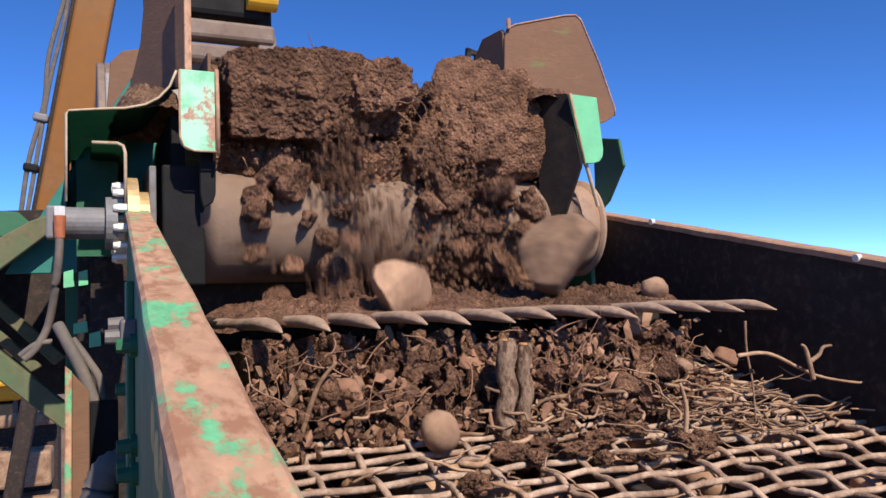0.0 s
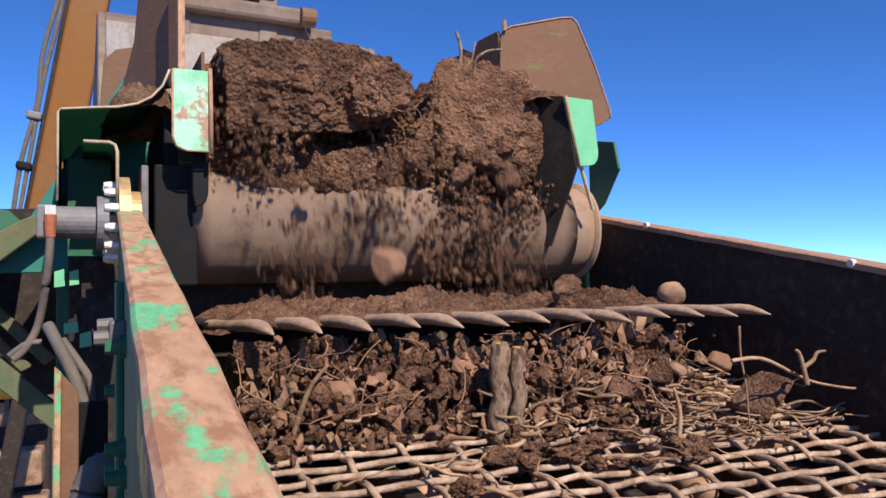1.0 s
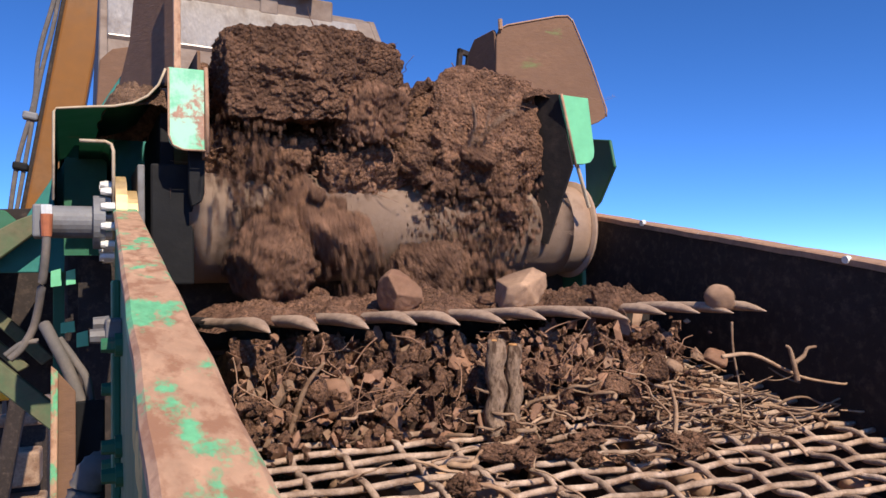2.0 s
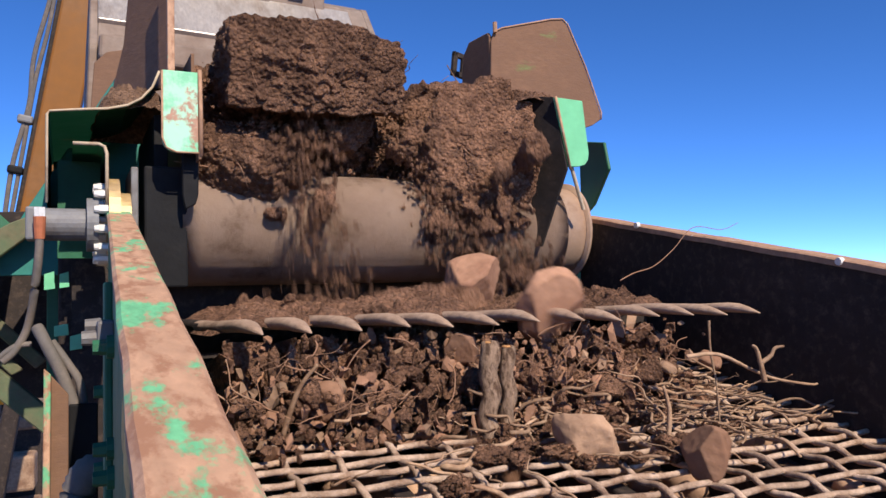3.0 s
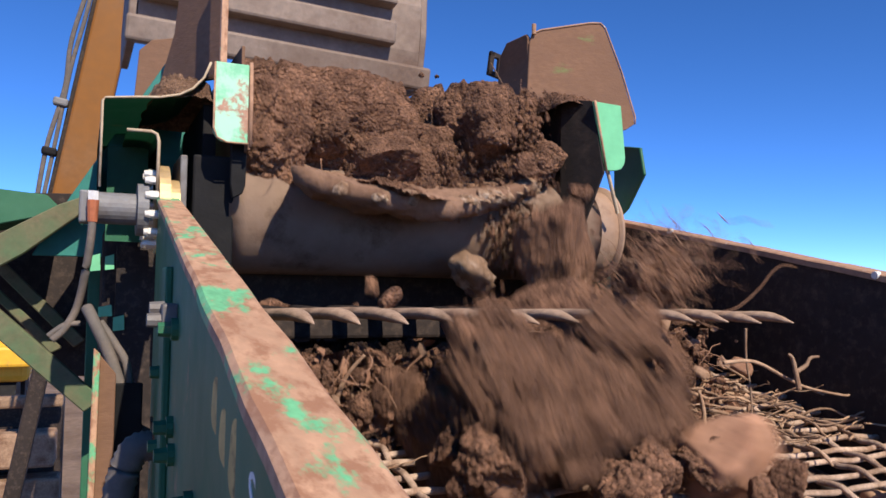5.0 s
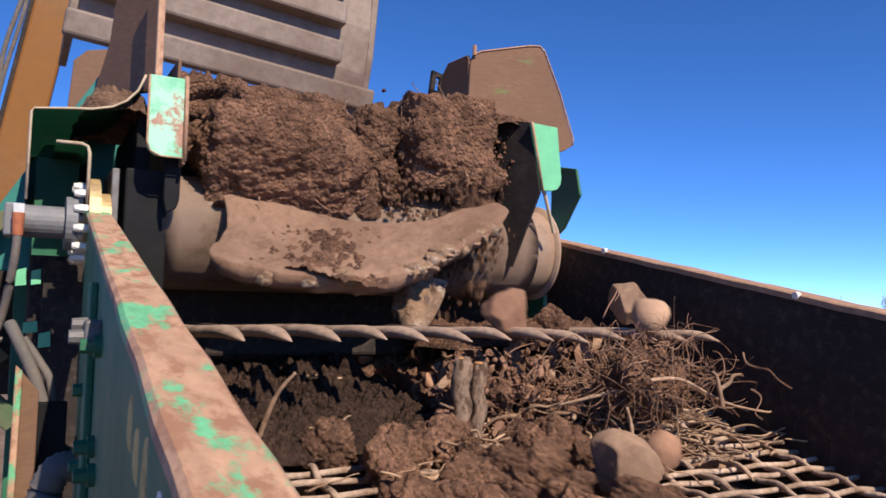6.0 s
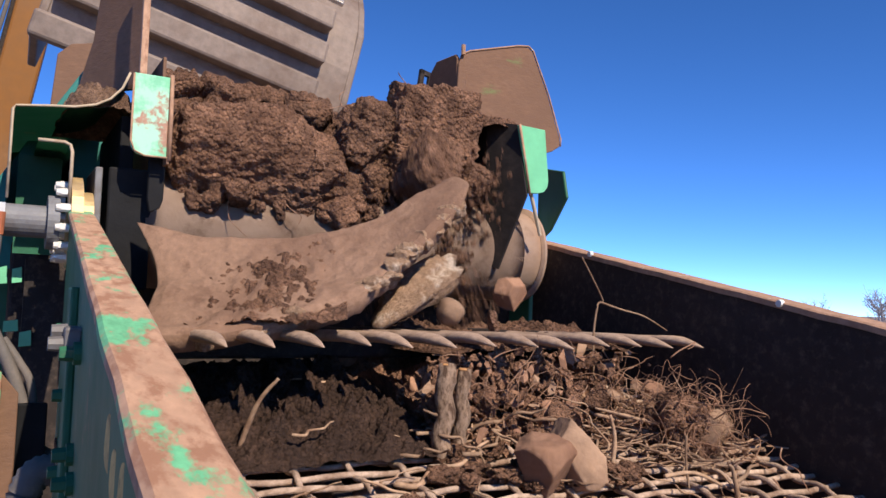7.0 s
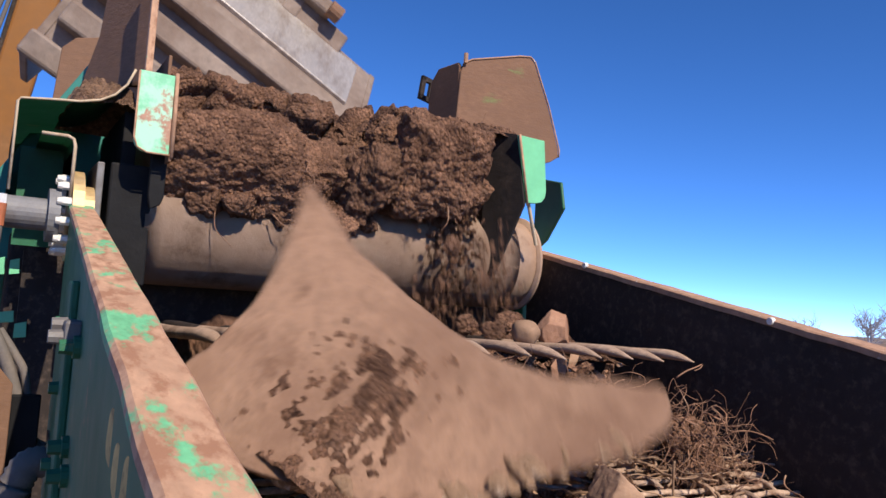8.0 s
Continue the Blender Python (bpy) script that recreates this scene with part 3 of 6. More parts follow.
    part("side_skirt", bm, "skirt_shaded", f, "dark rubber skirt, its shade held in the colour")
    bm = bmesh.new()
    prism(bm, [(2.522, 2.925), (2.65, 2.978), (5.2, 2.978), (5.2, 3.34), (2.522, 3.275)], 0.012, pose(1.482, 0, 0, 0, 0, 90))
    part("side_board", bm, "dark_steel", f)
    bm = bmesh.new()
    prism(bm, [(1.559, 2.996), (1.6, 2.998), (1.628, 3.006), (1.643, 3.025), (1.647, 3.05), (1.627, 3.236), (1.509, 3.24)], 0.012, pose(0, 2.38, 0), 0.002)
    part("front_plate", bm, "mint_clean", f, "sunlit mint green plate")
    edge_strip("plate_edge", [(1.508, 2.372, 3.24), (1.532, 2.37, 3.12), (1.557, 2.368, 2.985)], 0.005, f, "rust_top")
    bm = bmesh.new()
    prism(bm, [(-0.06, 2.84), (0.06, 2.885), (0.2, 3.0), (0.165, 3.105), (0.0, 3.14), (-0.06, 3.14)], 0.012, pose(1.79, 2.6, 0, 0, 0, -102), 0.003)
    part("gusset", bm, "green", f)
    bm = bmesh.new()
    tube(bm, [(1.583, 2.4, 3.000), (1.643, 2.42, 2.851)], 0.007, 8)
    part("rod", bm, "dusty_edge", f)
    # frame below and behind, in shade
    bm = bmesh.new()
    box(bm, (-0.05, 3.1, 0.0), (0.08, 3.24, 2.84), 0.006)
    part("frame_post", bm, "green", f)
    bm = bmesh.new()
    box(bm, (1.8, 2.7, 0.0), (1.95, 2.85, 2.75), 0.006)
    part("frame_post", bm, "green", f)
    bm = bmesh.new()
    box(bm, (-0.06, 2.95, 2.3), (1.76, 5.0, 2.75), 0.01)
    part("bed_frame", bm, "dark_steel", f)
    # pale strip for the sunlit edge, browner web for the shaded face
    bm = bmesh.new()
    prism(bm, [(-0.094, 1.3), (-0.086, 2.4), (-0.07, 2.385), (-0.078, 1.3)], 0.02, pose(0, 2.3, 0), 0.002)
    part("leg_plate", bm, "flange", f, "pale worn edge of a leg plate, coloured as sunlit")
    bm = bmesh.new()
    prism(bm, [(-0.078, 1.2), (-0.07, 2.38), (-0.03, 2.33), (-0.03, 1.2)], 0.02, pose(0, 2.325, 0), 0.002)
    part("leg_web", bm, "rust", f)
    # black sheet stands in for the dark gap beside the leg
    bm = bmesh.new()
    box(bm, (-0.03, 2.36, 1.2), (0.04, 2.38, 2.3), 0.004)
    part("leg_back", bm, "black", f)


feeder()


def hopper():
    h = thing("feed_hopper", "flared rusty steel hopper wings above the feeder", "hopper")
    bm = bmesh.new()
    prism(bm, [(1.62, 3.1), (1.645, 3.66), (1.66, 3.705), (1.7, 3.725), (1.96, 3.797), (2.02, 3.806), (2.045, 3.79), (2.14, 3.593), (2.218, 3.39), (2.217, 3.355), (2.17, 3.325), (1.75, 3.18)], 0.014, pose(0, 3.06, 0), 0.003)
    part("wing", bm, "rust", h, "sunlit rust-brown wing plate with traces of green")
    edge_strip("wing_edge", [(1.66, 3.058, 3.705), (1.7, 3.058, 3.727), (1.96, 3.058, 3.799), (2.02, 3.058, 3.808), (2.047, 3.058, 3.79), (2.142, 3.058, 3.593), (2.22, 3.058, 3.39), (2.218, 3.058, 3.355)], 0.004, h, "rust_top")
    bm = bmesh.new()
    prism(bm, [(0, 3.0), (0, 3.69), (0.02, 3.71), (0.24, 3.735), (0.32, 3.69), (0.34, 3.6), (0.34, 3.0)], 0.014, pose(1.655, 3.072, 0, 0, 0, 84), 0.003)
    part("wing_return", bm, "rust", h, "shaded brown return plate of the wing")
    bm = bmesh.new()
    for a, b in (((0, 0.0), (0.08, 0.025)), ((0, 0.095), (0.08, 0.12)), ((0, 0), (0.025, 0.12)), ((0.055, 0), (0.08, 0.12))):
        box(bm, (a[0], 0, a[1]), (b[0], 0.02, b[1]), 0.002, pose(1.64, 3.44, 3.615, 0, 8, 12))
    part("lug", bm, "dark_steel", h)
    bm = bmesh.new()
    cyl(bm, (1.66, 3.05, 3.7), (1.66, 3.05, 3.745), 0.01, seg=8)
    part("pin", bm, "rust_top", h)
    bm = bmesh.new()
    prism(bm, [(0.12, 3.21), (0.5, 3.25), (0.51, 3.29), (0.43, 3.42), (0.39, 3.6), (0.34, 3.95), (0.12, 3.95)], 0.012, pose(0.3, 2.47, 0, 0, 0, 111), 0.003)
    part("wing", bm, "rust", h, "shaded brown wing plate")
    bm = bmesh.new()
    prism(bm, [(-0.28, 2.66), (-0.164, 2.875), (0.161, 3.43), (0.25, 3.43), (0.25, 2.66)], 0.012, pose(0, 3.1, 0), 0.003)
    part("side_sheet", bm, "teal", h, "teal-green painted hopper side sheet")
    bm = bmesh.new()
    prism(bm, [(0.05, 3.3), (0.07, 3.58), (0.12, 3.63), (0.27, 3.66), (0.27, 3.3)], 0.012, pose(0, 3.7, 0, 0, 0, -8), 0.003)
    part("rear_wing", bm, "rust", h)


hopper()


def side_frame():
    """Green channels and hoses beside the screen box."""
    s = thing("machine_frame", "green painted steel frame beside the screen box", "machine frame")
    bm = bmesh.new()
    prism(bm, [(-0.62, 2.7), (-0.62, 2.9), (-0.24, 2.87), (-0.2, 2.83), (-0.23, 2.8)], 0.3, pose(0, 3.1, 0), 0.004)
    part("guard", bm, "green", s)
    bm = bmesh.new()
    prism(bm, [(-0.62, 2.57), (-0.2, 2.83), (-0.13, 2.86), (-0.12, 2.81), (-0.3, 2.66), (-0.62, 2.45)], 0.05, pose(0, 3.0, 0), 0.004)
    part("brace", bm, "green_dusty", s, "dusty olive-green diagonal brace")
    for y, d, o in ((3.05, 0.05, [(-0.62, 2.72), (-0.62, 2.62), (-0.1, 2.13), (-0.04, 2.17)]), (3.45, 0.03, [(-0.5, 2.76), (-0.5, 2.7), (-0.14, 2.32), (-0.1, 2.35)]), (3.45, 0.03, [(-0.5, 2.64), (-0.5, 2.6), (-0.22, 2.3), (-0.18, 2.32)])):
        part("brace", prism(bmesh.new(), o, d, pose(0, y, 0), 0.004), "green_dusty", s, "dusty olive-green diagonal brace")
    # dark plate stands in for the shaded open gap behind the braces
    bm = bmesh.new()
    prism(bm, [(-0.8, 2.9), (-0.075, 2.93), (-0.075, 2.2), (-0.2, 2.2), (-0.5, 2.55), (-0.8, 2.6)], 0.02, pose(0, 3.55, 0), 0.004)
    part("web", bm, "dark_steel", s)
    bm = bmesh.new()
    box(bm, (-0.1, 3.3, 0.0), (0.05, 3.34, 2.85), 0.004)
    part("post", bm, "green", s)
    for x, y, z in ((-0.12, -0.9, 1.3), (-0.12, 1.0, 1.68), (1.815, -0.9, 1.25), (1.815, 1.0, 1.6)):
        bm = bmesh.new()
        box(bm, (x, y, -0.05), (x + 0.09, y + 0.12, z + 0.15), 0.006)
        part("post", bm, "green", s)
    # cleats take the sunlit copy of the green, bright against the frame
    for x, z, w, hh in ((-0.098, 2.605, 0.022, 0.045), (-0.055, 2.61, 0.02, 0.04), (-0.07, 2.46, 0.03, 0.03), (-0.025, 2.415, 0.025, 0.04)):
        bm = bmesh.new()
        prism(bm, [(0, 0), (w * 1.4, 0.004), (w * 1.3, hh * 1.3), (0, hh * 1.1)], 0.006, pose(x, 2.83, z), 0.001)
        part("lit_cleat", bm, "mint_clean", s, "small sunlit mint green cleat")
    hoses = (
        [(-0.1, 2.44, 2.74), (-0.102, 2.44, 2.69), (-0.112, 2.46, 2.6), (-0.13, 2.5, 2.5), (-0.16, 2.5, 2.44), (-0.19, 2.5, 2.41)],
        [(-0.105, 2.45, 2.5), (-0.085, 2.42, 2.46), (-0.04, 2.4, 2.36), (0.0, 2.38, 2.22), (0.01, 2.38, 2.05), (0.0, 2.4, 1.8)],
        [(-0.07, 2.45, 2.46), (-0.03, 2.42, 2.4), (0.0, 2.4, 2.34), (0.02, 2.4, 2.2), (0.06, 2.4, 2.16)],
        [(-0.2, 2.5, 2.42), (-0.16, 2.5, 2.45), (-0.12, 2.5, 2.455)],
    )
    for k, pts in enumerate(hoses):
        hose = thing("hydraulic_hose", "dusty grey rubber hydraulic hose hanging beside the motor", "hose", group="hydraulic hoses")
        part("hose", tube(bmesh.new(), arc(pts), (0.011, 0.016, 0.011, 0.008)[k], 10), "hose", hose, "", True)
        if k == 0:
            bm = bmesh.new()
            cyl(bm, (-0.1, 2.44, 2.795), (-0.1, 2.44, 2.735), 0.016, 0.013, 12)
            part("fitting", bm, "orange_cap", hose, "orange-red hose fitting")
            bm = bmesh.new()
            cyl(bm, (-0.1, 2.44, 2.79), (-0.1, 2.44, 2.82), 0.015, seg=6)
            part("nut", bm, "zinc", hose)
    cable = thing("cable_sleeve", "black corrugated cable sleeve beside the screen box", "cable sleeve")
    part("sleeve", tube(bmesh.new(), arc([(-0.02, 2.1, 1.6), (-0.03, 2.1, 2.0), (0.0, 2.1, 2.16), (0.05, 2.1, 2.18)], 14), [0.034 + 0.004 * (i % 2) for i in range(43)], 12), "hose", cable, "", True)


side_frame()


def excavator():
    """Arm of the excavator behind the hopper, and its bucket."""
    arm = thing("excavator_boom", "orange-yellow excavator boom with hydraulic lines behind the hopper", "excavator boom")
    m = pose(-0.33, 7.0, 3.2, 0, 9.6, 0)
    bm = bmesh.new()
    box(bm, (-0.04, -0.15, -0.3), (0.24, 0.35, 3.6), 0.02, m)
    part("beam", bm, "orange", arm)
    bm = bmesh.new()
    box(bm, (0.1, -0.1, -3.25), (0.22, 0.3, -0.3), 0.02, m)
    part("foot", bm, "dark_steel", arm)
    bm = bmesh.new()
    box(bm, (-0.075, -0.05, -0.3), (-0.04, 0.3, 3.6), 0.01, m)
    part("beam_side", bm, "dark_steel", arm, "dark narrow side strip of the arm")
    for pts, r in (([(-0.12, -0.1, -0.2), (-0.15, -0.1, 0.4), (-0.12, -0.1, 0.9), (-0.15, -0.1, 1.3), (-0.11, -0.1, 2.0), (-0.12, -0.1, 3.4)], 0.018), ([(-0.09, -0.1, -0.2), (-0.1, -0.1, 0.5), (-0.11, -0.1, 1.1), (-0.09, -0.1, 1.6), (-0.1, -0.1, 2.4), (-0.08, -0.1, 3.4)], 0.016)):
        part("hydraulic_line", tube(bmesh.new(), [m @ Vector(p) for p in arc(pts)], r, 8), "hose", arm)
    for z in (0.35, 0.75):
        bm = bmesh.new()
        box(bm, (-0.18, -0.14, z), (-0.07, -0.05, z + 0.06), 0.015, m)
        part("clamp", bm, "grey" if z > 0.5 else "black", arm)
    bk = thing("excavator_bucket", "worn steel excavator bucket with ribbed underside tipping soil", "excavator bucket")
    w = 0.7
    # underside, curved, with ribs
    bm = bmesh.new()
    prof = [(0.0, 0.0), (-0.03, 0.2), (-0.03, 0.45), (0.02, 0.7), (0.1, 0.85), (0.4, 1.22), (0.52, 1.28)]
    inner = [(y + 0.035, z + 0.01) for y, z in prof]
    ring = prof + inner[::-1]
    a = [bm.verts.new((-w, y, z)) for y, z in ring]
    b = [bm.verts.new((w, y, z)) for y, z in ring]
    n = len(ring)
    for i in range(n):
        bm.faces.new((a[i], a[(i + 1) % n], b[(i + 1) % n], b[i]))
    bm.faces.new(a), bm.faces.new(b[::-1])
    bmesh.ops.recalc_face_normals(bm, faces=bm.faces)
    part("shell", bm, "bucket", bk)
    for k, z in enumerate((0.0, 0.2, 0.4, 0.6)):
        bm = bmesh.new()
        box(bm, (-w - (0.05 if k == 0 else 0.0), -0.085, 0.0), (w + (0.05 if k == 0 else -0.16), 0.012, 0.12), 0.015, pose(0, (-0.0, -0.028, -0.03, 0.0)[k], z, (8, 3, -5, -9)[k]))
        part("wear_rib", bm, "bucket", bk)
    bm = bmesh.new()
    box(bm, (-w - 0.005, -0.02, 0.0), (w - 0.1, 0.02, 0.44), 0.006, pose(0, 0.085, 0.83, -39))
    part("back_plate", bm, "bucket_bright", bk, "polished bright steel back plate")
    bm = bmesh.new()
    box(bm, (-0.46, 0.33, 1.12), (0.46, 0.42, 1.285), 0.012)
    part("top_plate", bm, "bucket", bk)
    for sx in (-1, 1):
        bm = bmesh.new()
        prism(bm, [(0.0, 0.0), (-0.03, 0.3), (0.0, 0.68), (0.12, 0.88), (0.42, 1.24), (0.6, 1.3), (1.15, 0.95), (1.1, 0.35), (0.7, 0.05)], 0.04, pose(sx * w + (0.04 if sx > 0 else 0), 0, 0, 0, 0, 90), 0.006)
        part("side_plate", bm, "bucket", bk)
    bm = bmesh.new()
    box(bm, (-0.52, 0.26, 1.27), (0.3, 0.38, 1.36), 0.02)
    box(bm, (-0.45, 0.3, 1.4), (0.14, 0.42, 1.5), 0.02)
    box(bm, (-0.4, 0.32, 1.15), (-0.3, 0.4, 1.45), 0.01)
    box(bm, (0.05, 0.32, 1.15), (0.15, 0.4, 1.45), 0.01)
    part("coupler_frame", bm, "bucket", bk)
    bm = bmesh.new()
    box(bm, (-0.42, 0.42, 1.28), (-0.33, 0.8, 1.75), 0.02)
    box(bm, (0.06, 0.42, 1.28), (0.15, 0.8, 1.75), 0.02)
    box(bm, (-0.5, 0.38, 1.55), (0.1, 0.7, 1.85), 0.03)
    part("coupler", bm, "black", bk)
    bm = bmesh.new()
    cyl(bm, (0.0, 0.36, 1.66), (0.16, 0.36, 1.66), 0.065, seg=20)
    part("cylinder_cap", bm, "yellow", bk, "dusty yellow cylinder end")
    bm = bmesh.new()
    cyl(bm, (0.26, 0.26, 1.31), (0.34, 0.26, 1.31), 0.05, seg=14)
    part("pin", bm, "rust", bk)
    return bk


bucket = excavator()


def yard():
    """What stands on the ground beyond the machine."""
    v = thing("yellow_loader", "dusty yellow loader parked behind the machine", "loader", pose(-2.0, 14.0, 0))
    bm = bmesh.new()
    box(bm, (-1.5, 0, 1.05), (1.18, 3.5, 2.0), 0.1)
    box(bm, (-1.5, -0.25, 1.3), (1.22, 0.1, 1.62), 0.05)
    part("body", bm, "yellow", v)
    bm = bmesh.new()
    box(bm, (-1.2, 0.4, 2.0), (1.0, 2.8, 2.9), 0.1)
    part("cab", bm, "blue_glass", v)
    for x, y in ((-1.4, 0.6), (0.8, 0.6), (-1.4, 3.0), (0.8, 3.0)):
        bm = bmesh.new()
        cyl(bm, (x - 0.2, y, 0.62), (x + 0.2, y, 0.62), 0.62, seg=24)
        part("wheel", bm, "black", v)
    for i, (x, y, z, l, r) in enumerate(((-1.3, 9.0, 0.95, 2.0, 0.17), (-1.25, 9.0, 0.5, 2.0, 0.17), (-1.3, 9.1, 1.385, 2.1, 0.06), (-1.3, 9.05, 0.17, 2.0, 0.16))):
        bm = bmesh.new()
        box(bm, (-l / 2, -r, -r), (l / 2, r, r), 0.03)
        beam = part("timber_beam", bm, "wood", at=pose(x, y, z, 0, 0, 2 * i - 3))
        tagged(beam, "weathered timber beam lying in the yard", "timber", "timber beams in the yard")
    # dark block also stands in for the shaded gaps between the beams
    bm = bmesh.new()
    box(bm, (-3.2, 9.3, 0.05), (-0.25, 10.2, 1.33), 0.05)
    tagged(part("track_unit", bm, "dark_steel"), "dark steel crawler track filling the gaps between the beams", "crawler track")
    for i in range(14):
        bm = lump((0.5, 0.4, 0.3), 3, 60 + i, 0.3, 1.4, 0.1)
        rnd = random.Random(i)
        ob = part("rubble", bm, "soil_dry", smooth=True, at=pose(-1.4 + rnd.uniform(-0.6, 0.5), 8.2 + rnd.uniform(-0.5, 1.0), 0.12, 0, 0, i * 40))
        tagged(ob, "lump of pale dry earth on the ground", "earth lump", "earth lumps on the ground")


yard()


def lettering():
    """Worn stencilled marks on the outer face of the side plate."""
    for i, (y, z, hh) in enumerate(((0.993, 2.439, 0.06), (0.919, 2.417, 0.055), (0.843, 2.410, 0.075))):
        bm = bmesh.new()
        o = rounded(0, 0, 0.052, hh, 0.02)
        prism(bm, o, 0.0015, pose(-0.0165 + 0.034 * y, y, z - hh / 2, 0, 0, -88) @ pose(0, 0, 0, 0, 14, 0))
        tagged(part("painted_mark", bm, "letter_yellow"), "worn yellow painted mark on the green side plate", "painted mark", "painted marks on the side plate")
    cu = bpy.data.curves.new("letters", "FONT")
    cu.body, cu.size, cu.extrude = "SC", 0.062, 0.0006
    tmp = bpy.data.objects.new("letters", cu)
    me = bpy.data.meshes.new_from_object(tmp)
    bpy.data.objects.remove(tmp)
    me.materials.clear()
    me.materials.append(M["letter_white"])
    ob = new("lettering", me)
    ob.matrix_basis = pose(-0.0155 + 0.034 * 0.73, 0.73, 2.375, 90, 0, -88.05) @ pose(0, 0, 0, 0, 0, -11)
    tagged(ob, "white letters SC painted on the green side plate", "lettering")


lettering()

# ---- soil ----
def soil_heap():
    """The heap on the belt; its foot is hollow on the drive side, where the front breaks away."""
    bm = bmesh.new()
    nx, nv = 230, 210
    x0, x1 = 0.315, 1.46
    rows = []
    for i in range(nx + 1):
        x = x0 + (x1 - x0) * i / nx
        top = 3.27 + 0.06 * math.exp(-((x - 1.22) / 0.17) ** 2) + 0.04 * math.exp(-((x - 0.5) / 0.25) ** 2) - 0.05 * math.exp(-((x - 0.98) / 0.1) ** 2)
        hollow = 0.5 / (1 + math.exp((x - 0.98) / 0.03))
        line = []
        for j in range(nv + 1):
            s = j / nv
            if s < 0.6:
                q = s / 0.6
                z = 2.975 + (top - 2.975) * q
                y = 2.6 + 0.1 * q * q + hollow / (1 + math.exp((z - 3.12) / 0.018))
            else:
                q = (s - 0.6) / 0.4
                y, z = 2.7 + 2.0 * q, top + 0.08 * math.sin(q * 3.1)
            p = Vector((x, y, z))
            far, spots = noise.voronoi(p * 6.5)
            split = max(0.0, 1 - (far[1] - far[0]) / 0.14)
            fine = noise.voronoi(p * 19)[0]
            d = 0.05 * noise.noise(p * 4) + 0.05 * noise.cell(spots[0] * 3.7) - 0.035 * split + 0.02 * noise.noise(p * 15) - 0.012 * max(0.0, 1 - (fine[1] - fine[0]) / 0.2) + 0.008 * noise.noise(p * 38) + 0.005 * noise.noise(p * 80)
            nrm = Vector((0, -0.85, 0.3)) if s < 0.6 else Vector((0, -0.1, 1))
            line.append(bm.verts.new(p + nrm * d))
        rows.append(line)
    for a, b in zip(rows, rows[1:]):
        for j in range(nv):
            bm.faces.new((a[j], b[j], b[j + 1], a[j + 1]))
    tagged(part("soil_heap", bm, "soil", smooth=True), "heap of damp dark brown soil on the feeder belt", "soil heap", kind="stuff")


soil_heap()


def soil_bed(name, label, x0, x1, y0, y1, height, base, seed, mat="soil", nx=90, ny=40, amp=0.03):
    """A loose bed of soil lying on something: base(y) is its support."""
    bm = bmesh.new()
    rows = []
    for i in range(nx + 1):
        x = x0 + (x1 - x0) * i / nx
        line = []
        for j in range(ny + 1):
            y = y0 + (y1 - y0) * j / ny
            e = min(1, 5 * min(i / nx, 1 - i / nx)) * min(1, 3.5 * min(j / ny + 0.02, 1 - j / ny))
            p = Vector((x, y, seed))
            h = max(-0.02, height * (e ** 0.6) * (0.75 + 0.5 * noise.noise(p * 3)) + amp * (noise.fractal(p * 14, 0.7, 2, 3) + 0.5 * noise.fractal(p * 45, 0.8, 2, 3)) * e ** 0.5 - 0.01)
            line.append(bm.verts.new((x + 0.02 * noise.noise(p * 9), y + 0.02 * noise.noise(p * 9 + Vector((5, 0, 0))), base(y) + h)))
        rows.append(line)
    for a, b in zip(rows, rows[1:]):
        for j in range(ny):
            bm.faces.new((a[j], b[j], b[j + 1], a[j + 1]))
    return tagged(part(name, bm, mat, smooth=True), label, "soil", kind="stuff")


bed_drive_side = soil_bed("soil_layer", "loose brown soil lying on the tines", 0.24, 1.0, 1.86, 2.58, 0.085, lambda y: 2.492, 3.3, "soil", 150, 130, 0.022)
bed_far_side = soil_bed("soil_layer", "loose brown soil lying on the tines", 0.94, 1.62, 1.86, 2.58, 0.085, lambda y: 2.492, 4.3, "soil", 140, 130, 0.022)
soil_bed("debris_layer", "soil and root litter lying on the wire screen", 0.8, 1.66, 1.74, 2.5, 0.085, lambda y: mesh_z(y) + 0.0, 8.1, "soil", 140, 120, 0.032)
# drive-side layer takes the soil with shade painted into its colour
litter_drive_side = [soil_bed("debris_layer", "soil and root litter lying on the wire screen", 0.3, 0.86, 1.74, 2.5, 0.05, lambda y: mesh_z(y) + 0.0, 9.1, "soil_shaded", 110, 140, 0.045)]
soil_bed("ledge_soil", "dry soil on the ledge of the feeder", 0.04, 0.24, 2.51, 2.95, 0.13, lambda y: 3.11, 5.0, "soil_dry", 70, 60, 0.03)
soil_bed("ledge_soil", "crumbly soil on the rim of the feeder skirt", 1.4, 1.6, 2.42, 2.95, 0.085, lambda y: 3.235, 6.0, "soil", 80, 70, 0.03)


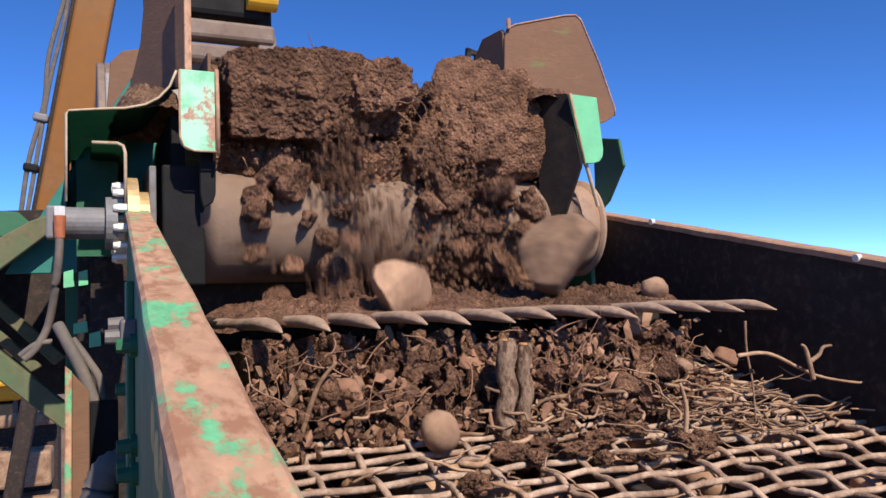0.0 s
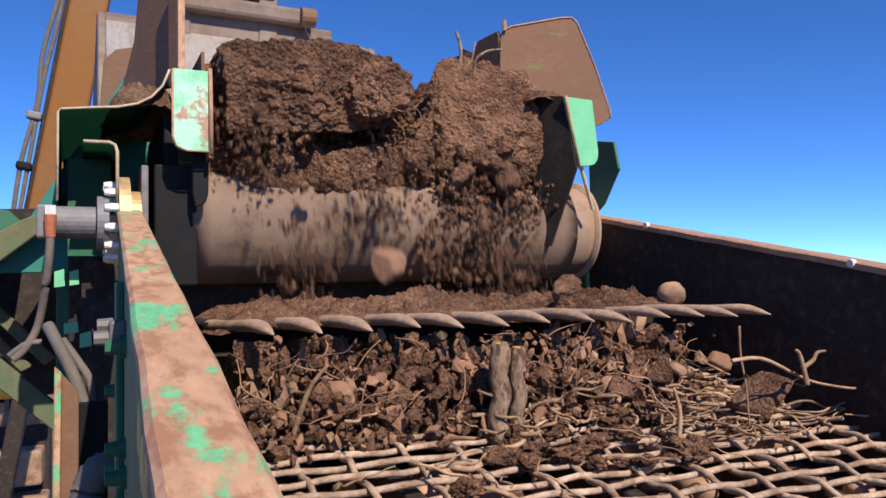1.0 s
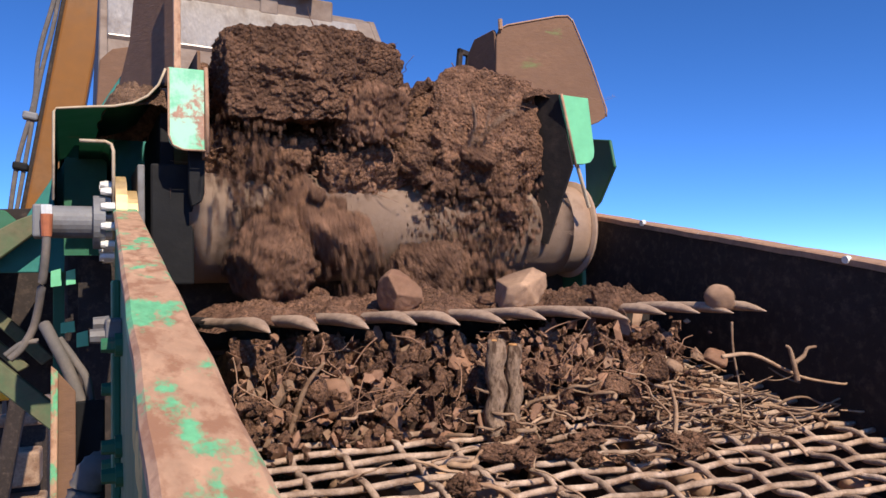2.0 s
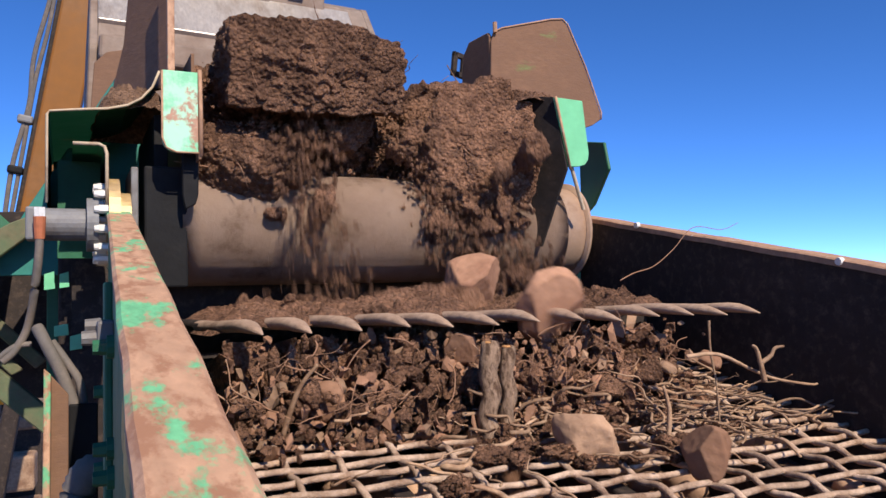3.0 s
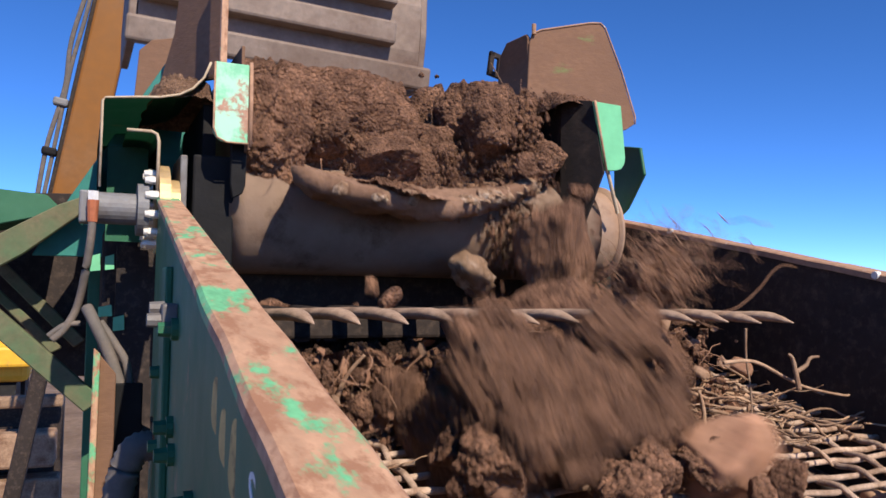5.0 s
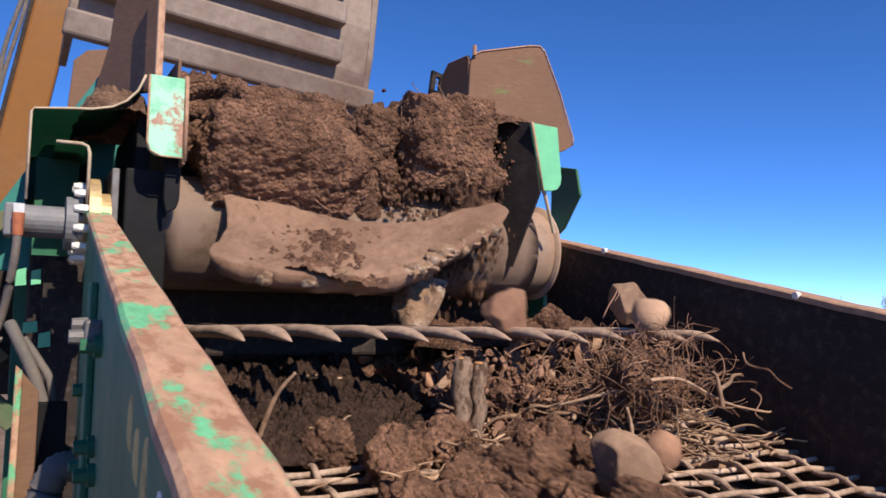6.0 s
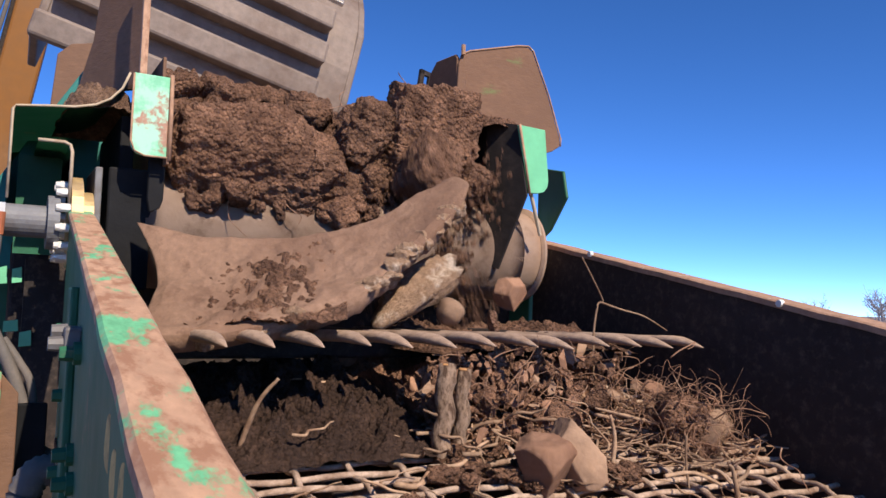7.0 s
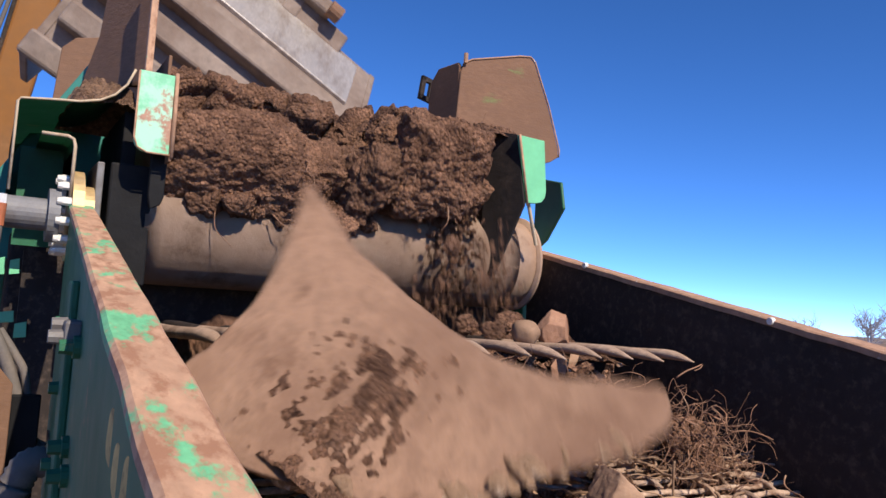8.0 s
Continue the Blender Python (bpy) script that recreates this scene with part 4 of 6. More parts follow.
def soil_bank(x0, x1, seed):
    """Soil banked up behind the screen's head: clods heaped from the wire to the tines, with dark gaps between."""
    bm = bmesh.new()
    nx, nv = int((x1 - x0) * 190), 90
    rows = []
    for i in range(nx + 1):
        x = x0 + (x1 - x0) * i / nx
        line = []
        for j in range(nv + 1):
            s = j / nv
            y, z = 1.77 + 0.1 * s, mesh_z(1.77) - 0.01 + 0.22 * s
            p = Vector((x, y * 0.5 + seed, z * 0.75))
            far, spots = noise.voronoi(p * 13)
            gap = max(0.0, noise.noise(Vector((x * 14, z * 3, seed)))) * s
            d = 0.06 * noise.cell(spots[0] * 5.1) * (0.4 + 0.6 * s) + 0.03 * noise.noise(p * 8) - 0.05 * max(0.0, 1 - (far[1] - far[0]) / 0.22) + 0.03 * noise.noise(p * 22) + 0.014 * noise.noise(p * 55) - 0.6 * gap
            line.append(bm.verts.new((x + 0.008 * noise.noise(p * 30), y - d, z + d * 0.25)))
        rows.append(line)
    for a, b in zip(rows, rows[1:]):
        for j in range(nv):
            bm.faces.new((a[j], b[j], b[j + 1], a[j + 1]))
    return tagged(part("soil_bank", bm, "soil", smooth=True), "clods and roots of soil banked up under the tines", "soil", kind="stuff")


soil_bank(0.84, 1.5, 2.7)
litter_drive_side.append(soil_bank(0.27, 0.845, 5.2))


def chips(x0, x1, seed, mat, count, label):
    """Small broken chips and crumbs strewn over the bank and the head of the screen."""
    rnd = random.Random(seed)
    bm = bmesh.new()
    for _ in range(count):
        s = rnd.random() ** 1.5
        x, y = rnd.uniform(x0, x1), 1.755 + 0.09 * s - abs(rnd.gauss(0, 0.012 + 0.05 * (1 - s)))
        z = mesh_z(1.77) + 0.21 * s + rnd.uniform(-0.01, 0.012) - 0.2 * max(0.0, 1.755 - y)
        k = rnd.choice((0.006, 0.009, 0.013, 0.018, 0.026))
        m = pose(x, y, z, rnd.uniform(0, 360), rnd.uniform(0, 360), rnd.uniform(0, 360)) @ Matrix.Diagonal((rnd.uniform(0.6, 1.6), rnd.uniform(0.5, 1.0), rnd.uniform(0.25, 0.6), 1))
        o = bmesh.ops.create_icosphere(bm, subdivisions=1, radius=k, matrix=m)
        for v in o["verts"]:
            v.co += Vector((rnd.uniform(-1, 1), rnd.uniform(-1, 1), rnd.uniform(-1, 1))) * k * 0.3
    return tagged(part("debris", bm, mat), label, "debris", kind="stuff")


def hanging_roots(x0, x1, seed, count):
    """Fine roots and splinters that hang between the tines and lie over the bank."""
    rnd = random.Random(seed)
    bm = bmesh.new()
    for _ in range(count):
        a = Vector((rnd.uniform(x0, x1), rnd.uniform(1.68, 1.8), rnd.uniform(2.27, 2.47)))
        d = Vector((rnd.gauss(0, 0.8), rnd.gauss(0, 0.3), rnd.gauss(-0.3, 0.5))).normalized()
        pts = [a]
        for _ in range(4):
            d = (d + Vector((rnd.gauss(0, 0.35), rnd.gauss(0, 0.2), rnd.gauss(-0.05, 0.35)))).normalized()
            pts.append(pts[-1] + d * rnd.uniform(0.012, 0.04))
        for q in pts:
            q.z = max(q.z, mesh_z(q.y) + 0.02)
        q = arc(pts, 3)
        r = rnd.choice((0.0007, 0.001, 0.0014, 0.0022))
        tube(bm, q, [r * (1 - 0.5 * i / len(q)) for i in range(len(q))], 5)
    return tagged(part("root_litter", bm, "roots", smooth=True), "fine brown roots and splinters caught under the tines", "roots", kind="stuff")


chips(0.84, 1.5, 31, "soil", 420, "crumbs of damp soil under the tines")
chips(0.84, 1.5, 32, "stone_red", 110, "small broken reddish stones under the tines")
chips(0.84, 1.6, 33, "stone", 45, "small tan stone chips under the tines")
hanging_roots(0.84, 1.5, 34, 65)
litter_drive_side += [
    chips(0.27, 0.84, 41, "soil", 380, "crumbs of damp soil under the tines"),
    chips(0.27, 0.84, 42, "stone_red", 90, "small broken reddish stones under the tines"),
    chips(0.27, 0.84, 43, "stone", 35, "small tan stone chips under the tines"),
    hanging_roots(0.27, 0.84, 44, 55),
]


def small_pieces():
    """Stones, sticks and crumbs that lie on the screen under the tines."""
    rnd = random.Random(21)
    shapes = [mesh_of(facet((0.1, 0.08, 0.07), 80 + k, 9, 3, 0.06), "stone", ("stone", "soil", "soil", "stone_red", "soil", "soil", "stone_red")[k], True) for k in range(7)]
    for i in range(70):
        x, y = rnd.uniform(0.32, 1.62), 1.72 + abs(rnd.gauss(0.2, 0.2))
        k = rnd.uniform(0.3, 0.8)
        ob = tagged(new("stone", shapes[i % 7]), "dusty broken stone caught under the tines", "stone", "stones under the tines")
        ob.matrix_basis = pose(x, min(y, 2.3), mesh_z(min(y, 2.3)) + 0.04 + rnd.uniform(0, 0.07), rnd.uniform(0, 360), rnd.uniform(0, 360), rnd.uniform(0, 360)) @ Matrix.Scale(k, 4)
        if x < 0.84:
            litter_drive_side.append(ob)
    sticks = []
    for k in range(6):
        bm = bmesh.new()
        n = 7
        pts = [(0.04 * rnd.uniform(-1, 1) * (j > 0), -0.15 + 0.3 * j / n, 0.012 * rnd.uniform(-1, 1)) for j in range(n + 1)]
        tube(bm, arc(pts, 3), [(0.0085, 0.006, 0.0045)[k % 3] * (1 - 0.6 * j / (3 * n + 1)) for j in range(3 * n + 1)], 6, 0.15)
        sticks.append(mesh_of(bm, "stick", "wood", True))
    for i in range(95):
        near = i % 3 != 0
        x, y = (1.42 - rnd.gauss(0, 0.16), rnd.uniform(1.4, 1.9)) if near else (rnd.uniform(0.35, 1.7), rnd.uniform(1.5, 2.1))
        ob = tagged(new("stick", sticks[i % 6]), "thin dusty root or twig lying on the wire screen", "stick", "twigs on the screen")
        ob.matrix_basis = pose(x, y, mesh_z(y) + 0.02 + rnd.uniform(0, 0.05 if y > 1.6 else 0.02), rnd.uniform(-8, 24), rnd.uniform(-20, 20), rnd.uniform(0, 360)) @ Matrix.Scale(rnd.uniform(0.3, 0.95), 4)

    # soil clumps and fine litter that lie on the screen all along
    clumps = [mesh_of(lump((0.1, 0.08, 0.04), 4, 150 + k, 0.5, 1.8, 0.25, 0.2, 0.3), "soil_clump", "soil", True) for k in range(6)]
    for i in range(34):
        x, y = min(1.5, max(0.62, rnd.gauss(1.02, 0.2))), rnd.uniform(1.42, 1.8)
        ob = tagged(new("soil_clump", clumps[i % 6]), "flat soil clump stuck on the wire screen", "soil clump", "soil clumps on the screen")
        ob.matrix_basis = pose(x, y, mesh_z(y) + 0.018, 11, 0, rnd.uniform(0, 360)) @ Matrix.Scale(rnd.uniform(0.3, 1.0), 4)
    for i in range(26):
        x, y = min(1.5, max(0.6, rnd.gauss(1.0, 0.24))), rnd.uniform(1.35, 1.8)
        ob = tagged(new("stick", sticks[i % 6]), "thin dusty root or twig lying on the wire screen", "stick", "twigs on the screen")
        ob.matrix_basis = pose(x, y, mesh_z(y) + 0.02 + rnd.uniform(0, 0.03), rnd.uniform(-5, 24), 0, rnd.uniform(0, 360)) @ Matrix.Scale(rnd.uniform(0.25, 0.7), 4)


small_pieces()


def stuck_branches():
    """Two cut branch ends jammed upright in the screen, and long twigs leaning on the side."""
    for x, r, z1, lean in ((0.82, 0.022, 2.448, 2), (0.87, 0.017, 2.436, 1)):
        b = thing("branch_stub", "cut branch end jammed upright in the wire screen", "branch", pose(x, 1.66, 2.2, 0, lean, 0), "branch stubs")
        bm = bmesh.new()
        n = 14
        tube(bm, [(0.004 * math.sin(j), 0.004 * math.cos(j * 1.3), (z1 - 2.2) * j / n) for j in range(n + 1)], [r * (1.0 + 0.05 * math.sin(j * 1.7)) for j in range(n + 1)], 14, 0.07)
        part("bark", bm, "bark", b, "", True)
        bm = bmesh.new()
        cyl(bm, (0, 0, z1 - 2.2), (0, 0, z1 - 2.2 + 0.004), r * 0.8, r * 0.7, 12)
        part("cut_end", bm, "cut_wood", b, "orange-brown cut end")
    twigs = (
        [(1.389, 1.5, 2.472), (1.39, 1.5, 2.401), (1.404, 1.5, 2.32), (1.41, 1.5, 2.2)],
        [(1.312, 1.45, 2.397), (1.404, 1.45, 2.397), (1.502, 1.45, 2.358), (1.576, 1.45, 2.331), (1.693, 1.45, 2.309), (1.78, 1.5, 2.3)],
        [(1.513, 1.42, 2.332), (1.502, 1.42, 2.374), (1.493, 1.42, 2.405), (1.48, 1.42, 2.415)],
        [(1.505, 1.42, 2.374), (1.535, 1.42, 2.388), (1.55, 1.42, 2.405), (1.578, 1.42, 2.408)],
        [(1.25, 1.95, 2.36), (1.38, 1.9, 2.31), (1.52, 1.87, 2.305), (1.64, 1.75, 2.275), (1.7, 1.66, 2.25)],
        [(0.36, 1.75, 2.22), (0.4, 1.72, 2.36), (0.44, 1.7, 2.42)],
        [(1.19, 1.5, 2.2), (1.2, 1.5, 2.28), (1.185, 1.5, 2.34)],
        [(0.2, 1.5, 2.26), (0.21, 1.48, 2.3), (0.2, 1.46, 2.33)],
    )
    for k, pts in enumerate(twigs):
        n = 8 * (len(pts) - 1) + 1
        r = (0.0035, 0.005, 0.0065, 0.006, 0.008, 0.007, 0.007, 0.014)[k]
        bm = tube(bmesh.new(), arc(pts), [r * (1 - 0.5 * j / n) for j in range(n)], 7, 0.12)
        standing_twigs.append(tagged(part("twig", bm, "wood", smooth=True), "pale bare twig standing up from the screen", "twig", "twigs standing in the screen"))


standing_twigs = []
stuck_branches()


# ---- things that move ----
def clod(label, size, seed, mat="soil", sub=6, square=0.55, cuts=6):
    ob = part("soil_clod", soil_lump(size, sub, seed, square, cuts), mat, smooth=True)
    rnd = random.Random(900 + seed)
    for _ in range(5):
        d = Vector((rnd.uniform(-1, 1), rnd.uniform(-1, -0.2), rnd.uniform(-0.8, 1))).normalized()
        a = Vector([d[i] * size[i] * 0.4 for i in range(3)])
        pts = [a]
        for _ in range(3):
            d = (d + Vector((rnd.gauss(0, 0.5), rnd.gauss(0, 0.3), rnd.gauss(-0.2, 0.5)))).normalized()
            pts.append(pts[-1] + d * rnd.uniform(0.02, 0.06))
        p = arc(pts, 4)
        part("root", tube(bmesh.new(), p, [rnd.choice((0.0015, 0.002, 0.0035)) * (1 - 0.06 * i) for i in range(len(p))], 5), "roots", ob, "thin dark root", True)
    return tagged(ob, label, "soil clod", "soil clods on the feeder")


def pan_slab():
    """The broad slab of hard clay that slides over the drum: an uneven plate with one long arm and a broken lower edge."""
    s = thing("clay_slab", "large uneven slab of hard brown clay sliding off the belt", "clay slab")
    corners = [(-0.47, 0.02), (-0.28, -0.01), (-0.05, -0.02), (0.13, -0.005), (0.27, 0.05), (0.38, 0.12), (0.455, 0.135), (0.485, 0.04), (0.39, -0.1), (0.28, -0.22), (0.19, -0.36), (0.0, -0.5), (-0.32, -0.61), (-0.365, -0.42), (-0.385, -0.2)]
    edge = arc([(x, y, 0) for x, y in corners + corners[:1]], 16)[:-1]
    centre = Vector((-0.05, -0.26, 0))
    n, rings = len(edge), 56
    bm = bmesh.new()

    def at(k, q, low):
        p = centre.lerp(edge[k], q)
        p += Vector((noise.noise(p * 9), noise.noise(p * 9 + Vector((4, 0, 0))), 0)) * 0.012 * q
        bend = 0.3 * p.x * p.x - 0.03 + 0.03 * math.sin(p.y * 5)
        if not low:
            dirt = max(0, noise.noise(Vector((p.x * 22, p.y * 9, 7))) - 0.05) if abs(p.x + 0.06) < 0.16 else 0
            return Vector((p.x, p.y, bend + 0.008 * noise.fractal(p * 7, 0.8, 2, 4) + 0.018 * dirt - 0.02 * max(0, q - 0.9) * 10 * 0.5))
        return Vector((p.x * 0.96, p.y * 0.96, bend - 0.075 + 0.02 * noise.fractal(p * 9, 0.8, 2, 4) + 0.02 * max(0, q - 0.85) * 6))

    tops, lows = [], []
    for r in range(1, rings + 1):
        q = (r / rings) ** 0.8
        tops.append([bm.verts.new(at(k, q, False)) for k in range(n)])
        lows.append([bm.verts.new(at(k, q, True)) for k in range(n)])
    ct, cl = bm.verts.new(at(0, 0, False)), bm.verts.new(at(0, 0, True))
    for k in range(n):
        k2 = (k + 1) % n
        bm.faces.new((ct, tops[0][k], tops[0][k2])), bm.faces.new((cl, lows[0][k2], lows[0][k]))
        for r in range(rings - 1):
            bm.faces.new((tops[r][k], tops[r + 1][k], tops[r + 1][k2], tops[r][k2]))
            bm.faces.new((lows[r][k], lows[r][k2], lows[r + 1][k2], lows[r + 1][k]))
        bm.faces.new((tops[-1][k], lows[-1][k], lows[-1][k2], tops[-1][k2]))
    bmesh.ops.recalc_face_normals(bm, faces=bm.faces)
    part("slab", bm, "clay", s, "", True)
    # loose soil that lies in a streak down the slab
    bm = bmesh.new()
    nx, ny = 120, 150
    rows = []
    for i in range(nx + 1):
        x = -0.26 + 0.36 * i / nx
        line = []
        for j in range(ny + 1):
            y = -0.55 + 0.47 * j / ny
            p = Vector((x, y, 0))
            mask = 0.55 - 32 * (x + 0.08 - 0.15 * (y + 0.3)) ** 2 - 6 * max(0.0, y + 0.2) + 0.5 * noise.noise(p * 7)
            grit = noise.fractal(Vector((x * 30, y * 17, 3)), 0.8, 2, 4) + 0.5 * noise.noise(p * 60)
            h = min(0.02, 0.016 * (grit + mask - 0.35))
            line.append(bm.verts.new((x, y, 0.3 * x * x - 0.03 + 0.03 * math.sin(y * 5) + 0.008 * noise.fractal(p * 7, 0.8, 2, 4) + max(-0.012, h))))
        rows.append(line)
    for a, b in zip(rows, rows[1:]):
        for j in range(ny):
            bm.faces.new((a[j], b[j], b[j + 1], a[j + 1]))
    part("soil_streak", bm, "soil", s, "loose dark soil lying on the slab", True)
    rnd = random.Random(8)
    for k in range(26):
        e = edge[rnd.choice((rnd.randrange(115, 160), rnd.randrange(115, 190)))]
        bm = soil_lump((rnd.uniform(0.04, 0.1), rnd.uniform(0.03, 0.05), rnd.uniform(0.03, 0.06)), 4, 30 + k, 0.4, 5, 0.7)
        part("broken_edge", bm, "clay_edge", s, "crumbly yellowish broken edge", True, pose(e.x * 0.95, e.y * 0.95, 0.3 * e.x * e.x - rnd.uniform(0.06, 0.085), 0, 0, rnd.uniform(-60, 60)))
    return s


def root_ball():
    r = thing("root_ball", "tangled ball of thin brown roots with soil in it", "roots")
    rnd = random.Random(17)
    bm = bmesh.new()
    for k in range(520):
        a = Vector((rnd.gauss(0, 0.065), rnd.gauss(0, 0.05), rnd.gauss(0, 0.085)))
        pts = [a]
        d = Vector((rnd.gauss(0, 1), rnd.gauss(0, 1), rnd.gauss(0, 1))).normalized()
        for _ in range(5):
            d = (d + Vector((rnd.gauss(0, 0.6), rnd.gauss(0, 0.6), rnd.gauss(0, 0.6)))).normalized()
            pts.append(pts[-1] + d * rnd.uniform(0.012, 0.042))
        rad = rnd.choice((0.0006, 0.0007, 0.0009, 0.0011, 0.0014, 0.0024))
        p = arc(pts, 3)
        tube(bm, p, [rad * (1 - 0.6 * i / len(p)) for i in range(len(p))], 5)
    part("tangle", bm, "roots", r, "", True)
    part("core", lump((0.2, 0.15, 0.2), 4, 91, 0.5, 2.0, 0.25), "soil", r, "", True)
    for k, pts in enumerate(([(0, 0, 0), (-0.08, -0.05, -0.06), (-0.13, -0.08, -0.17)], [(0.02, 0, 0), (0.1, -0.05, -0.05), (0.16, -0.06, -0.15)], [(0, 0, 0.03), (0.05, 0, 0.1), (0.12, 0, 0.12)])):
        part("thick_root", tube(bmesh.new(), arc(pts), [0.008 * (1 - 0.04 * i) for i in range(17)], 7, 0.1), "wood", r, "", True)
    return r


def heap_branch():
    """A dark branch with side twigs that sticks out of the heap."""
    b = thing("branch", "dark forked branch sticking out of the soil heap", "branch")
    for pts, r in (([(-0.06, 0, -0.2), (-0.05, 0, -0.05), (-0.03, -0.01, 0.06), (-0.035, 0, 0.13)], 0.009), ([(0.02, 0, -0.15), (0.01, -0.02, 0.0), (0.06, -0.02, 0.05), (0.14, -0.01, 0.06)], 0.007), ([(-0.05, 0, -0.02), (0.0, -0.02, 0.02), (0.03, -0.01, 0.09)], 0.005)):
        p = arc(pts)
        part("limb", tube(bmesh.new(), p, [r * (1 - 0.5 * i / len(p)) for i in range(len(p))], 7, 0.1), "bark", b, "", True)
    return b


def late_twig():
    """A forked thin twig that comes to lean over the tines."""
    b = thing("twig", "thin forked brown twig leaning over the tines", "twig")
    for pts, r in (([(1.407, 1.82, 2.342), (1.399, 1.82, 2.502), (1.413, 1.82, 2.599), (1.430, 1.82, 2.616), (1.352, 1.82, 2.734)], 0.0042), ([(1.422, 1.82, 2.608), (1.503, 1.82, 2.588), (1.592, 1.82, 2.570), (1.685, 1.82, 2.529)], 0.003), ([(1.416, 1.80, 2.472), (1.467, 1.80, 2.423), (1.599, 1.80, 2.355)], 0.0022)):
        p = arc(pts)
        part("stem", tube(bmesh.new(), p, [r * (1 - 0.5 * i / len(p)) for i in range(len(p))], 6, 0.1), "wood", b, "", True)
    return b


def thin_root():
    """A hair-thin root that sticks out of the soil on the tines."""
    p = arc([(1.427, 1.95, 2.587), (1.479, 1.95, 2.608), (1.554, 1.95, 2.628), (1.632, 1.95, 2.679), (1.714, 1.95, 2.746), (1.829, 1.95, 2.741), (1.902, 1.95, 2.764)])
    return tagged(part("root", tube(bmesh.new(), p, [0.0022 * (1 - 0.6 * i / len(p)) for i in range(len(p))], 5), "roots", smooth=True), "long thin root sticking out of the soil on the tines", "root")


